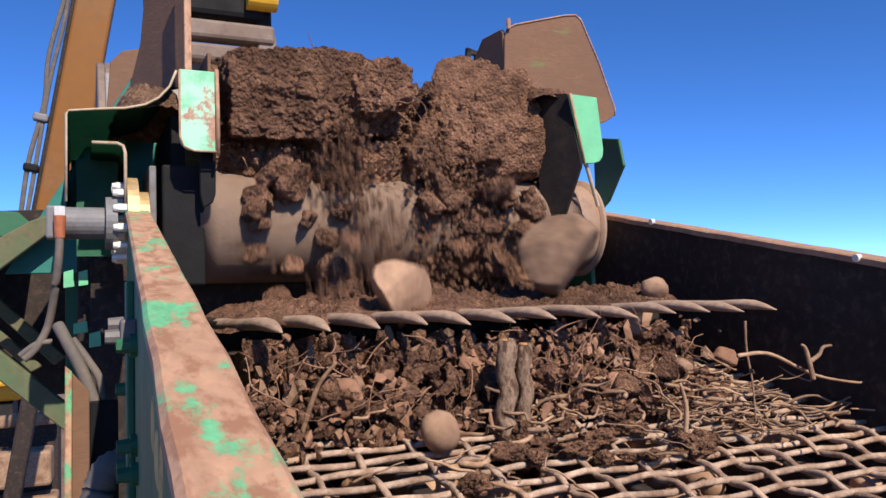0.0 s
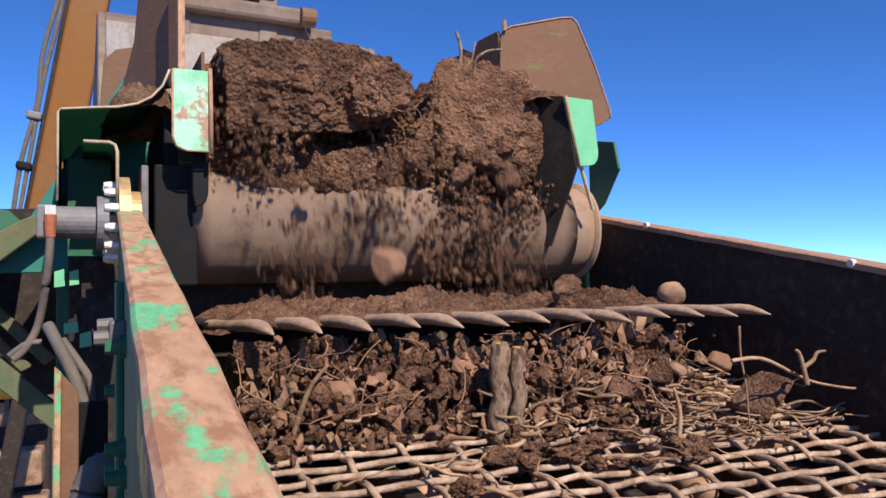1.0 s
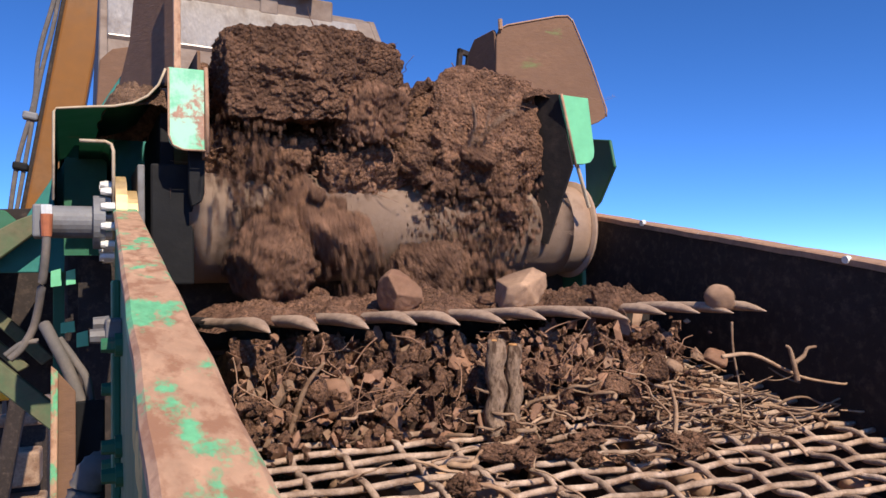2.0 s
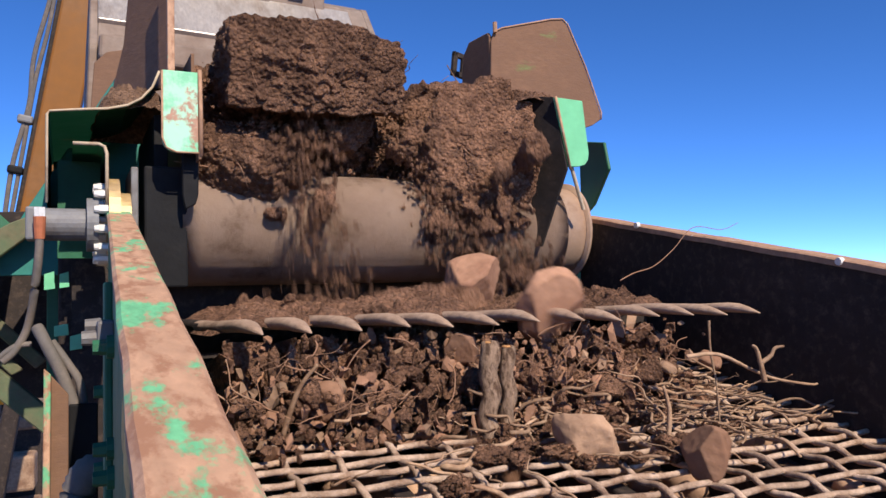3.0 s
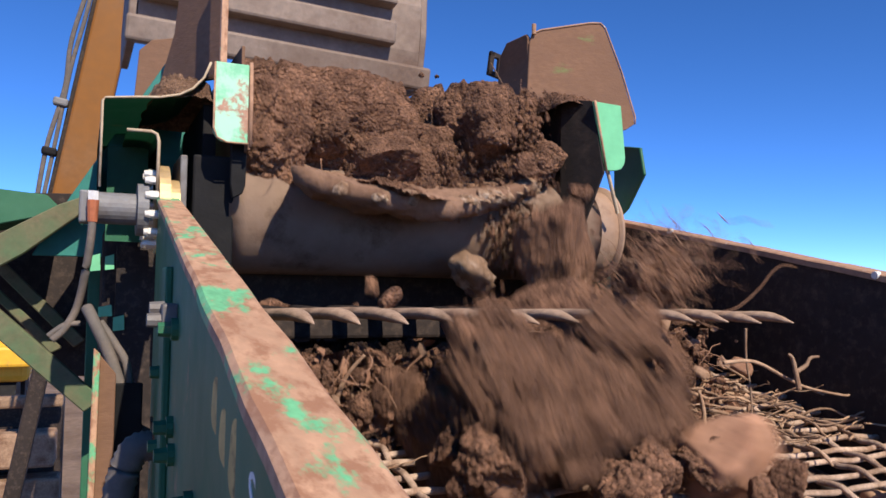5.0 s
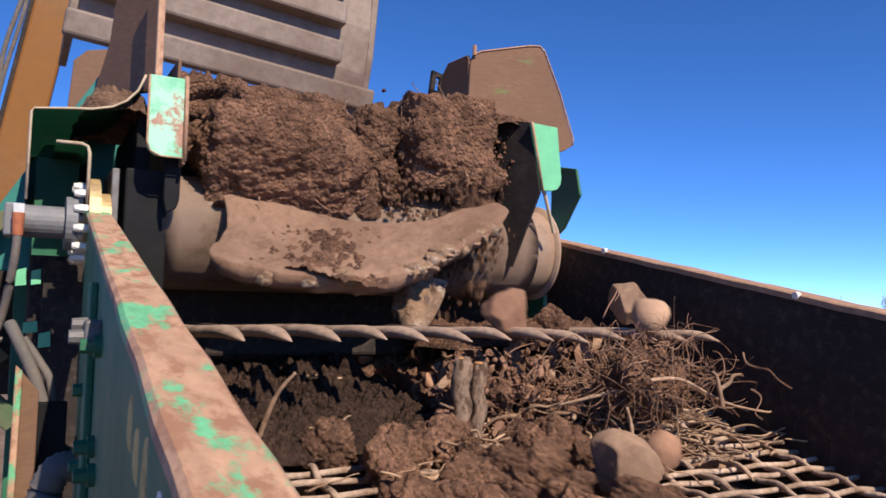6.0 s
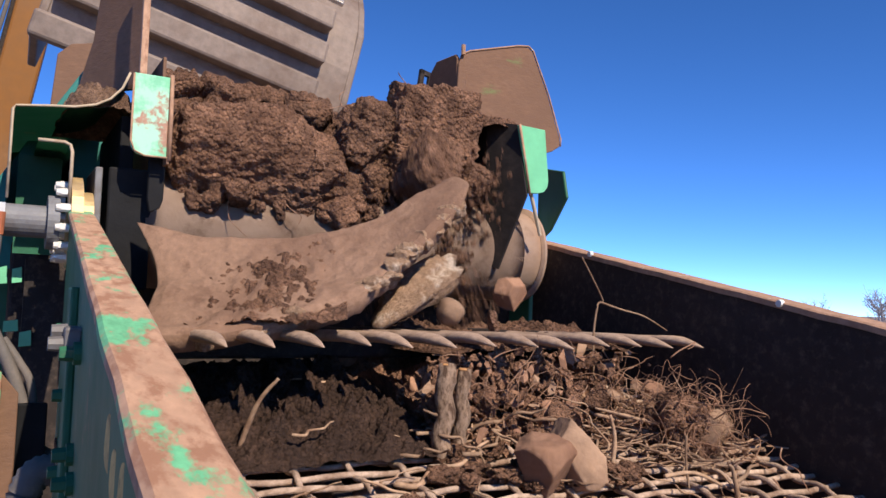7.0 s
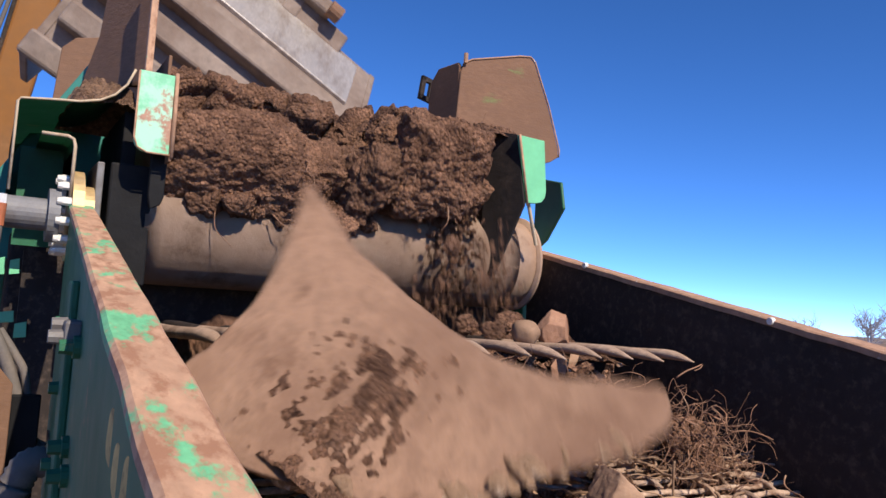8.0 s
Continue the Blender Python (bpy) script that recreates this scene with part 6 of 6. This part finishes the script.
BIG = (
    # label, size, seed, rows of t, x, y, z, rx, ry, rz
    ("broad slab of damp soil overhanging the drum", (0.74, 0.42, 0.32), 1, (
        (0, 0.655, 2.6, 3.19, 4, -2, 0), (1, 0.655, 2.58, 3.215, 6, -3, 0), (1.5, 0.66, 2.57, 3.23, 7, -3, 0), (2.8, 0.685, 2.53, 3.275, 9, 0, 0), (3.5, 0.695, 2.47, 3.262, 9, 1, 0), (3.8, 0.67, 2.3, 3.18, 15, 1, 0),
        (4.0, 0.635, 2.18, 3.095, 13, 0, 0), (4.2, 0.7, 2.17, 2.99, 28, 0, 4), (4.35, 0.75, 2.17, 2.83, 58, 0, 6), (4.6, 0.8, 2.05, 2.7, 100, 0, 8), (4.9, 0.82, 1.6, 2.42, 130, 0, 10), (5.1, 0.82, 1.42, 2.2, 150, 0, 10), (5.6, 0.85, 1.3, 2.12, 155, 0, 10), (6.1, 0.9, 0.8, 1.92, 180, 0, 10), (6.5, 0.95, 0.1, 1.75, 200, 0, 10), (8, 0.95, -0.3, 1.65, 200, 0, 10))),
    ("upright crumbling clod of soil with a torn face", (0.25, 0.26, 0.26), 2, (
        (0, 0.83, 2.49, 3.215, 0, 0, 0), (1, 0.83, 2.47, 3.205, 5, 4, 0), (1.7, 0.83, 2.45, 3.19, 10, 6, 0), (2.1, 0.83, 2.46, 3.08, 30, 8, 0), (2.4, 0.83, 2.32, 2.75, 70, 8, 0), (2.6, 0.84, 2.1, 2.6, 90, 8, 0), (2.9, 0.84, 1.7, 2.3, 130, 0, 0), (3.2, 0.84, 1.66, 1.8, 150, 0, 0), (8, 0.84, 1.66, 1.4, 150, 0, 0))),
    ("mass of loose soil breaking over the drum", (0.5, 0.3, 0.52), 3, (
        (0, 1.26, 2.6, 3.17, 0, 0, 0), (1.5, 1.27, 2.58, 3.17, 6, 0, 0), (2.2, 1.27, 2.56, 3.1, 12, 0, 0), (3.5, 1.25, 2.54, 3.06, 16, 3, 0), (4.2, 1.22, 2.53, 3.05, 24, 3, 0), (4.5, 1.22, 2.46, 2.95, 50, 3, 0), (4.8, 1.2, 2.2, 2.65, 85, 0, 0), (5.1, 1.2, 1.85, 2.3, 100, 0, 0), (5.4, 1.2, 1.8, 1.75, 110, 0, 0), (8, 1.2, 1.8, 1.4, 110, 0, 0))),
    ("soil clod pressed against the skirt", (0.36, 0.28, 0.3), 4, (
        (0, 0.47, 2.64, 2.99, 0, 0, 0), (1.5, 0.47, 2.62, 2.98, 4, 0, 0), (2.3, 0.48, 2.6, 2.98, 6, 0, 0), (2.9, 0.49, 2.55, 2.98, 8, 0, 0), (3.1, 0.49, 2.51, 2.97, 16, 0, 0), (3.3, 0.49, 2.43, 2.83, 40, 0, 0), (3.45, 0.48, 2.32, 2.6, 65, 0, 0), (3.6, 0.48, 2.2, 2.44, 80, 0, 0), (3.8, 0.48, 2.1, 1.7, 90, 0, 0), (8, 0.48, 2.0, 1.4, 90, 0, 0))),
    ("front of the soil heap sagging over the drum", (0.62, 0.26, 0.5), 5, (
        (0, 0.66, 2.98, 3.08, 0, 0, 0), (4.2, 0.66, 2.95, 3.08, 0, 0, 0), (5.0, 0.66, 2.6, 3.08, 4, 0, 0), (5.5, 0.66, 2.49, 3.03, 8, 0, 0), (6.0, 0.64, 2.49, 3.0, 9, 0, 0), (7.0, 0.6, 2.52, 2.99, 10, 0, 0), (8, 0.56, 2.5, 2.96, 14, 0, 0))),
    ("crumbly soil clod with fine roots hanging from it", (0.28, 0.26, 0.28), 6, (
        (0, 0.95, 3.05, 3.1, 0, 0, 0), (4.4, 0.95, 3.0, 3.12, 0, 0, 0), (5.3, 0.97, 2.66, 3.12, 0, 0, 0), (6.0, 0.98, 2.58, 3.15, 4, 0, 0), (6.5, 0.98, 2.56, 3.16, 4, 0, 0), (7.2, 0.99, 2.53, 3.17, 8, 0, 0), (7.6, 0.99, 2.5, 3.14, 16, 0, 0), (8, 0.98, 2.44, 3.02, 36, 0, 0))),
    ("tall crumbly soil clod on the edge of the belt", (0.44, 0.32, 0.46), 7, (
        (0, 1.27, 3.1, 3.1, 0, 0, 0), (4.4, 1.27, 3.02, 3.12, 0, 0, 0), (5.3, 1.24, 2.58, 3.1, 0, 0, 0), (6.0, 1.24, 2.56, 3.14, 3, 0, 0), (6.5, 1.24, 2.58, 3.18, 4, 0, 0), (7.5, 1.22, 2.53, 3.17, 10, 0, 0), (8, 1.2, 2.46, 3.08, 24, 0, 0))),
    ("wedge of packed soil under the overhanging slab", (0.3, 0.22, 0.15), 9, (
        (0, 0.8, 3.0, 3.1, 0, 0, 0), (1.8, 0.8, 2.85, 3.1, 0, 0, 0), (2.8, 0.761, 2.62, 3.095, 0, -8, 0), (3.5, 0.791, 2.52, 3.065, 4, -12, 0), (4.0, 0.885, 2.46, 2.923, 8, -20, 0), (4.2, 0.885, 2.44, 2.863, 20, -20, 0), (4.45, 0.885, 2.36, 2.75, 50, -10, 0), (4.8, 0.9, 2.1, 2.4, 85, 0, 0), (5.1, 0.9, 2.0, 1.7, 100, 0, 0), (8, 0.9, 2.0, 1.4, 100, 0, 0))),
    ("slumping soil clod beside the clay slab", (0.24, 0.16, 0.44), 10, (
        (0, 0.43, 3.1, 3.12, 0, 0, 0), (4.2, 0.43, 3.0, 3.12, 0, 0, 0), (4.9, 0.42, 2.58, 3.05, 4, 0, 0), (5.3, 0.405, 2.45, 2.92, 8, 4, 0), (5.5, 0.4, 2.42, 2.85, 10, 5, 0), (5.7, 0.39, 2.4, 2.7, 16, 6, 0), (5.9, 0.38, 2.36, 2.4, 30, 6, 0), (6.1, 0.38, 2.3, 1.8, 50, 6, 0), (8, 0.38, 2.3, 1.4, 50, 6, 0))),
    ("soil clod at the foot of the heap", (0.4, 0.24, 0.24), 8, (
        (0, 0.86, 2.62, 2.96, 0, 0, 0), (1.7, 0.86, 2.58, 2.95, 8, 0, 0), (2.4, 0.88, 2.5, 2.92, 30, 0, 0), (2.7, 0.9, 2.3, 2.65, 60, 0, 0), (3.1, 0.9, 2.1, 2.35, 80, 0, 0), (3.5, 0.9, 2.0, 1.7, 80, 0, 0), (8, 0.9, 2.0, 1.4, 80, 0, 0))),
)


def falling_soil():
    """Crumbs and clods that run over the drum, drop on the tines, slide to their tips and drop through."""
    rnd = random.Random(33)
    shapes = []
    for k in range(18):
        w = (0.035, 0.045, 0.055, 0.07, 0.09, 0.12)[k % 6]
        shapes.append(mesh_of(soil_lump((w, w * 0.6, w * rnd.uniform(0.8, 1.5)), 4, 300 + k), "soil_clod", "soil", True))
    made = []
    count = 145
    for n in range(count):
        start = -0.9 + 8.9 * n / count + rnd.uniform(-0.1, 0.1)
        if start < 0.9:
            x = rnd.choice((rnd.uniform(0.4, 0.75), rnd.uniform(1.08, 1.43), rnd.uniform(1.08, 1.43)))
        elif start < 1.9:
            x = rnd.choice((rnd.uniform(0.55, 0.75), rnd.uniform(0.9, 1.43), rnd.uniform(0.9, 1.43)))
        elif start < 4.6:
            x = rnd.choice((rnd.uniform(0.4, 0.75), rnd.uniform(1.05, 1.43), rnd.uniform(1.05, 1.43)))
        else:
            x = rnd.choice((rnd.uniform(0.4, 1.0), rnd.uniform(1.12, 1.43)))
        ob = tagged(new("soil_clod", rnd.choice(shapes)), "loose damp soil clod dropping off the belt", "soil clod", "falling soil clods")
        zs = rnd.uniform(2.98, 3.18)
        if 0.6 < x < 1.0 and start < 2:
            zs = rnd.uniform(2.97, 3.03)
        lip = 2.52 + rnd.uniform(-0.03, 0.03)
        vy = rnd.uniform(0.1, 0.55)
        drop = zs - 2.56
        tf = math.sqrt(2 * drop / 3.2)
        path = [(-1.0, x, 2.74, zs), (0.0, x, lip + 0.08, zs)]
        for k in (0.35, 0.7, 1.0):
            s = tf * k
            path.append((0.12 + s, x, min(lip - vy * s, 2.45), zs - 1.6 * s * s))
        y1 = path[-1][2]
        t1 = 0.12 + tf
        if n % 4 == 0:
            path += [(t1 + 0.45, x + rnd.uniform(-0.04, 0.04), y1 - 0.3, 2.54), (t1 + 0.75, x, 1.86, 2.51), (t1 + 0.92, x, 1.8, 2.36), (t1 + 1.06, x, 1.79, 2.0), (t1 + 1.2, x, 1.79, 1.5)]
        else:
            path += [(t1 + 0.12, x, y1 - 0.1, 2.5), (t1 + 0.25, x, y1 - 0.14, 2.4), (t1 + 0.4, x, y1 - 0.16, 2.1), (t1 + 0.55, x, y1 - 0.16, 1.5)]
        if start > 4.25 and x < 1.08:
            path = [(-1.0, x, 2.74, zs + 0.05), (0.0, x, lip + 0.06, zs + 0.05), (0.25, x, 2.52, zs - 0.03), (0.5, x, 2.51, 2.98), (0.8, x, 2.48, 2.92), (1.8, x, 2.465, 2.87), (3.5, x, 2.46, 2.84)]
        spin = [rnd.uniform(-40, 40) for _ in range(3)]
        rows = [(start + dt, pose(px, py, pz, spin[0] * k, spin[1] * 0.4 * k, spin[2] * k)) for k, (dt, px, py, pz) in enumerate(path)]
        made.append((ob, clip_rows(rows)))
    return made


def sliding_soil():
    """Clods that cling to the drum and slide down its face before they drop on the tines."""
    rnd = random.Random(87)
    shapes = []
    for k in range(12):
        w = rnd.uniform(0.06, 0.15)
        shapes.append(mesh_of(soil_lump((w, w * 0.6, w * rnd.uniform(0.8, 1.3)), 4, 600 + k), "soil_clod", "soil", True))
    made = []
    for n in range(105):
        far = n % 3 != 0
        start = rnd.uniform(-1.25, -0.35) if n < 44 else rnd.uniform(0.45, 4.1)
        x = rnd.uniform(0.98, 1.43) if far else rnd.uniform(0.36, 0.7)
        ob = tagged(new("soil_clod", shapes[n % 12]), "wet soil clod sliding down the dusty drum", "soil clod", "soil clods on the drum")
        path = [(-0.8, 2.75, 3.08), (0.0, 2.54, 3.05), (0.3, 2.47, 2.96), (0.65, 2.455, 2.83), (0.9, 2.45, 2.7), (1.05, 2.4, 2.57), (1.2, 2.34, 2.49), (1.35, 2.3, 2.3), (1.5, 2.3, 1.45)]
        turn = [rnd.uniform(0, 360) for _ in range(3)]
        rows = [(start + dt, pose(x, py + rnd.uniform(-0.015, 0.015), pz, turn[0] + 12 * k, 0, turn[2])) for k, (dt, py, pz) in enumerate(path)]
        made.append((ob, clip_rows(rows)))
    return made


def front_soil():
    """Clods of the heap's front: they creep forward, and some break away and drop."""
    rnd = random.Random(71)
    shapes = []
    for k in range(12):
        w = rnd.uniform(0.15, 0.28)
        shapes.append(mesh_of(soil_lump((w * rnd.uniform(0.9, 1.4), w, w * rnd.uniform(0.7, 1.1)), 5, 400 + k), "soil_clod", "soil", True))
    made = []
    for n in range(46):
        late = n >= 24
        x, z = rnd.uniform(0.4, 1.38), rnd.uniform(3.0, 3.2)
        if x < 1.02 and not late:
            z = rnd.uniform(2.97, 3.02) if x > 0.6 else rnd.uniform(2.99, 3.1)
        if x < 1.05 and late:
            z = rnd.uniform(2.96, 3.1)
        ob = tagged(new("soil_clod", shapes[n % 12]), "damp brown soil clod in the front of the heap", "soil clod", "soil clods in the heap front")
        fall = rnd.uniform(0.7, 2.3) if not late and x < 1.02 else rnd.uniform(3.6, 4.6) if not late else rnd.uniform(6.6, 12)
        come = -1.0 if not late else rnd.uniform(4.3, 5.0)
        y = 2.6 + rnd.uniform(-0.04, 0.04)
        if x < 1.0 and not late:
            y, z = y + 0.08, z - 0.03
        path = [(come - 0.6, y + 0.35, z), (come, y, z), (fall, y - 0.04, z - 0.02), (fall + 0.15, y - 0.1, z - 0.08), (fall + 0.35, y - 0.22, z - 0.3), (fall + 0.5, y - 0.3, 2.56), (fall + 0.65, y - 0.38, 2.42), (fall + 0.8, y - 0.4, 2.1), (fall + 0.95, y - 0.4, 1.4)]
        turn = [rnd.uniform(0, 360) for _ in range(3)]
        rows = [(t, pose(x, py, pz, turn[0] + max(0, k - 2) * 22, turn[1], turn[2])) for k, (t, py, pz) in enumerate(path)]
        made.append((ob, clip_rows(rows)))
    return made


def soil_spray():
    """Loose crumbs that run down over the drum and drop, in sprays that keep together."""
    rnd = random.Random(140)
    shapes = []
    for k in range(10):
        bm = bmesh.new()
        for _ in range(290):
            r = 0.0018 + 0.0105 * rnd.random() ** 3
            at = Matrix.Translation((rnd.gauss(0, 0.05), rnd.gauss(0, 0.016), rnd.gauss(0, 0.075)))
            o = bmesh.ops.create_icosphere(bm, subdivisions=1, radius=r, matrix=at)
            for v in o["verts"]:
                v.co += Vector((rnd.uniform(-1, 1), rnd.uniform(-1, 1), rnd.uniform(-1, 1))) * r * 0.35
        shapes.append(mesh_of(bm, "soil_crumbs", "soil"))
    made = []
    for n in range(190):
        start = -1.0 + 5.4 * n / 150 if n < 150 else 4.4 + 3.6 * (n - 150) / 40
        x = rnd.uniform(1.0, 1.43) if n >= 150 or n % 3 else rnd.uniform(0.38, 0.95)
        ob = tagged(new("soil_crumbs", shapes[n % 10]), "spray of loose soil crumbs running over the drum", "soil crumbs", "sprays of soil crumbs", "stuff")
        if n % 3:
            path = [(-0.5, 2.74, 3.02), (0.0, 2.53, 3.0), (0.18, 2.475, 2.92), (0.36, 2.45, 2.79), (0.48, 2.43, 2.66), (0.58, 2.38, 2.5), (0.66, 2.34, 2.3), (0.8, 2.3, 1.9), (0.95, 2.3, 1.4)]
        else:
            path = [(-0.5, 2.7, 3.12), (0.0, 2.47, 3.12), (0.12, 2.44, 3.06), (0.25, 2.4, 2.9), (0.4, 2.3, 2.62), (0.5, 2.2, 2.44), (0.66, 2.05, 2.1), (0.85, 1.9, 1.4)]
        turn = rnd.uniform(-60, 60)
        rows = [(start + dt, pose(x, py, pz, -8 + 4 * k, turn * 0.5, turn * 0.3)) for k, (dt, py, pz) in enumerate(path)]
        made.append((ob, clip_rows(rows)))
    return made


def spilled_soil():
    """Soil of the fallen slab: it breaks up on the screen and shakes away down it."""
    rnd = random.Random(55)
    sizes = [rnd.uniform(0.05, 0.17) for _ in range(9)]
    shapes = [mesh_of(soil_lump((w, w * 0.8, w * 0.7), 5, 500 + k), "soil_clod", "soil", True) for k, w in enumerate(sizes)]
    made = []
    for n in range(52):
        size = sizes[n % 9]
        x, y, start = rnd.uniform(0.5, 1.15), rnd.uniform(1.15, 1.7), rnd.uniform(4.05, 4.3)
        ob = tagged(new("soil_clod", shapes[n % 9]), "damp soil clod broken from the fallen slab", "soil clod", "clods of the fallen slab")
        z = mesh_z(y) + size * 0.2
        go = 5.65 + 0.5 * (y - 1.15) + rnd.uniform(0, 0.25)
        path = [(0, x, 2.85, 3.12), (start, x, 2.7, 3.12), (start + 0.15, x, 2.45, 3.0), (start + 0.4, x, 2.2, 2.62), (start + 0.65, x, 1.8, 2.58), (start + 0.85, x, y, z + 0.05), (go, x, y, z), (go + 0.4, x + 0.08, y - 0.45, mesh_z(y - 0.45) + 0.05), (go + 0.9, x + 0.2, y - 1.4, mesh_z(y - 1.4) + 0.04), (8, x + 0.2, y - 1.5, mesh_z(y - 1.5) + 0.03)]
        turn = [rnd.uniform(0, 360) for _ in range(3)]
        made.append((ob, [(t, pose(px, py, pz, turn[0] + 25 * k, turn[1], turn[2])) for k, (t, px, py, pz) in enumerate(path)]))
    return made


def clip_rows(rows):
    """Rows cut to the clip's eight seconds, held still before and after."""
    out = []
    for (ta, a), (tb, b) in zip(rows, rows[1:]):
        if ta < 0 < tb:
            out.append((0.0, a.lerp(b, -ta / (tb - ta))))
        if 0 <= ta <= 8:
            out.append((ta, a))
        if ta < 8 < tb:
            out.append((8.0, a.lerp(b, (8 - ta) / (tb - ta))))
    if 0 <= rows[-1][0] <= 8:
        out.append(rows[-1])
    if not out:
        out = [(0.0, rows[0][1] if rows[0][0] > 0 else rows[-1][1])]
    if out[0][0] > 0:
        out.insert(0, (0.0, out[0][1]))
    if out[-1][0] < 8:
        out.append((8.0, out[-1][1]))
    return out


def motions():
    for ob, rows in moving_stones() + falling_soil() + front_soil() + sliding_soil() + soil_spray() + spilled_soil():
        walk(ob, rows)
    for label, size, seed, rows in BIG:
        walk(clod(label, size, seed, **({"square": 0.9, "cuts": 2, "sub": 7} if seed == 1 else {})), [(t, pose(*p)) for t, *p in rows])
    walk(pan_slab(), [(t, pose(*p)) for t, *p in (
        (0, 0.93, 3.6, 3.03, 0, 0, -10), (4.2, 0.93, 3.25, 3.04, 2, 0, -12), (4.9, 0.93, 2.72, 3.01, 10, 5, -18), (5.3, 0.92, 2.5, 2.92, 16, 7, -21), (5.5, 0.91, 2.45, 2.9, 18, 8, -21), (6, 0.87, 2.4, 2.885, 23, 6, -22), (6.5, 0.79, 2.38, 2.865, 29, 1, -25),
        (7, 0.67, 2.22, 2.82, 26, -8, -24), (7.5, 0.65, 2.02, 2.81, 31, -2, -22), (7.6, 0.65, 1.96, 2.81, 35, 0, -21), (7.8, 0.7, 1.75, 2.75, 52, 6, -24), (8, 0.81, 1.511, 2.575, 43, 32, -31))])
    walk(bed_drive_side, [(t, pose(*p)) for t, *p in ((0, 0, 0, 0), (4.3, 0, 0, 0), (4.7, 0, -0.25, -0.02), (4.95, 0, -0.5, -0.3), (5.2, 0, -0.55, -0.75), (8, 0, -0.55, -0.9))])
    walk(bed_far_side, [(t, pose(*p)) for t, *p in ((0, 0, 0, 0), (4.3, 0, 0, 0), (5.2, 0.02, 0.03, -0.03), (8, 0.02, 0.03, -0.03))])
    for k, ob in enumerate(litter_drive_side):
        m = ob.matrix_basis.copy()
        sink = 0.0 if k == 0 else 0.9
        walk(ob, [(0, m), (4.5, m), (5.2, pose(0, -0.08, -0.12 * sink) @ m), (5.5, pose(0, -0.1, -0.4 * sink) @ m), (5.8, pose(0, -0.1, -0.9 * sink) @ m), (8, pose(0, -0.1, -sink) @ m)])
    for k, ob in enumerate(standing_twigs[:4]):
        slip = -0.1 if k else -0.06
        walk(ob, [(0, pose(0, 0, 0)), (1.8, pose(0, 0, 0)), (2.6, pose(slip, 0, 0.01)), (6.3, pose(slip, 0, 0.01)), (6.8, pose(slip, -0.1, -0.15)), (8, pose(slip, -0.1, -0.2))])
    walk(late_twig(), [(t, pose(*p)) for t, *p in ((0, 0, 1.1, 0.75), (6.3, 0, 1.0, 0.75), (6.6, 0, 0.5, 0.35), (6.85, 0, 0.05, 0.04), (7.0, 0, 0, 0), (7.5, 0.03, 0, -0.02), (7.75, 0.03, 0, -0.1), (8, 0.03, 0, -0.35))])
    walk(thin_root(), [(t, pose(*p)) for t, *p in ((0, 0, 0.9, 0.7), (1.9, 0, 0.7, 0.6), (2.4, 0, 0.1, 0.1), (2.7, 0, 0, 0), (4.3, 0, 0, 0), (5.0, 0, -0.2, -0.1), (5.4, 0, -0.3, -0.5), (8, 0, -0.3, -0.9))])
    walk(heap_branch(), [(t, pose(*p)) for t, *p in ((0, 1.24, 2.95, 3.2, 0, 0, 0), (0.3, 1.24, 2.68, 3.34, 0, 0, 0), (0.5, 1.24, 2.6, 3.37, 0, 0, 0), (1.0, 1.23, 2.56, 3.36, 4, -8, 0), (1.5, 1.22, 2.52, 3.32, 10, -15, 0), (1.9, 1.21, 2.46, 3.2, 30, -20, 0), (2.2, 1.2, 2.3, 2.8, 60, -20, 0), (2.5, 1.2, 2.1, 2.35, 70, -20, 0), (2.8, 1.2, 2.0, 1.6, 70, -20, 0), (8, 1.2, 2.0, 1.5, 70, -20, 0))])
    walk(root_ball(), [(t, pose(*p)) for t, *p in (
        (0, 1.3, 3.0, 3.1, 0, 0, 0), (4.3, 1.3, 2.95, 3.1, 0, 0, 0), (4.7, 1.34, 2.4, 2.95, 30, 0, 10), (5.0, 1.38, 1.9, 2.6, 50, 10, 20), (5.3, 1.32, 1.72, 2.47, 60, 20, 20), (5.5, 1.32, 1.68, 2.44, 60, 25, 20), (6, 1.32, 1.6, 2.38, 70, 30, 20), (6.5, 1.38, 1.62, 2.31, 80, 40, 25),
        (7, 1.5, 1.6, 2.27, 95, 50, 30), (7.5, 1.49, 1.56, 2.27, 95, 55, 30), (8, 1.49, 1.54, 2.26, 95, 55, 30))])
    walk(bucket, [(t, pose(*p)) for t, *p in (
        (0, 0.77, 3.95, 2.51, 0, 0, 0), (0.5, 0.77, 3.95, 2.62, 0, 0, 0), (1, 0.78, 3.95, 2.76, 0, 1, 0), (1.5, 0.79, 3.95, 2.87, 0, 2, 0), (3, 0.77, 3.95, 3.02, 0, 2, 0), (3.5, 0.76, 3.95, 3.1, 0, 1, 0), (4.0, 0.77, 3.95, 3.2, 0, 0, 0), (4.2, 0.77, 3.95, 3.25, 0, 0, 0),
        (5.3, 0.75, 3.95, 3.72, 0, 3, 0), (5.5, 0.74, 3.95, 3.72, 0, 3, 0), (6, 0.77, 3.95, 3.68, 0, 6, 0), (6.5, 0.72, 3.95, 3.6, 0, 9, 0), (7, 0.68, 3.95, 3.53, 0, 14, 0), (7.5, 0.54, 3.95, 3.45, 0, 23, 0), (8, 0.56, 3.95, 3.23, 0, 29, 0))])


motions()
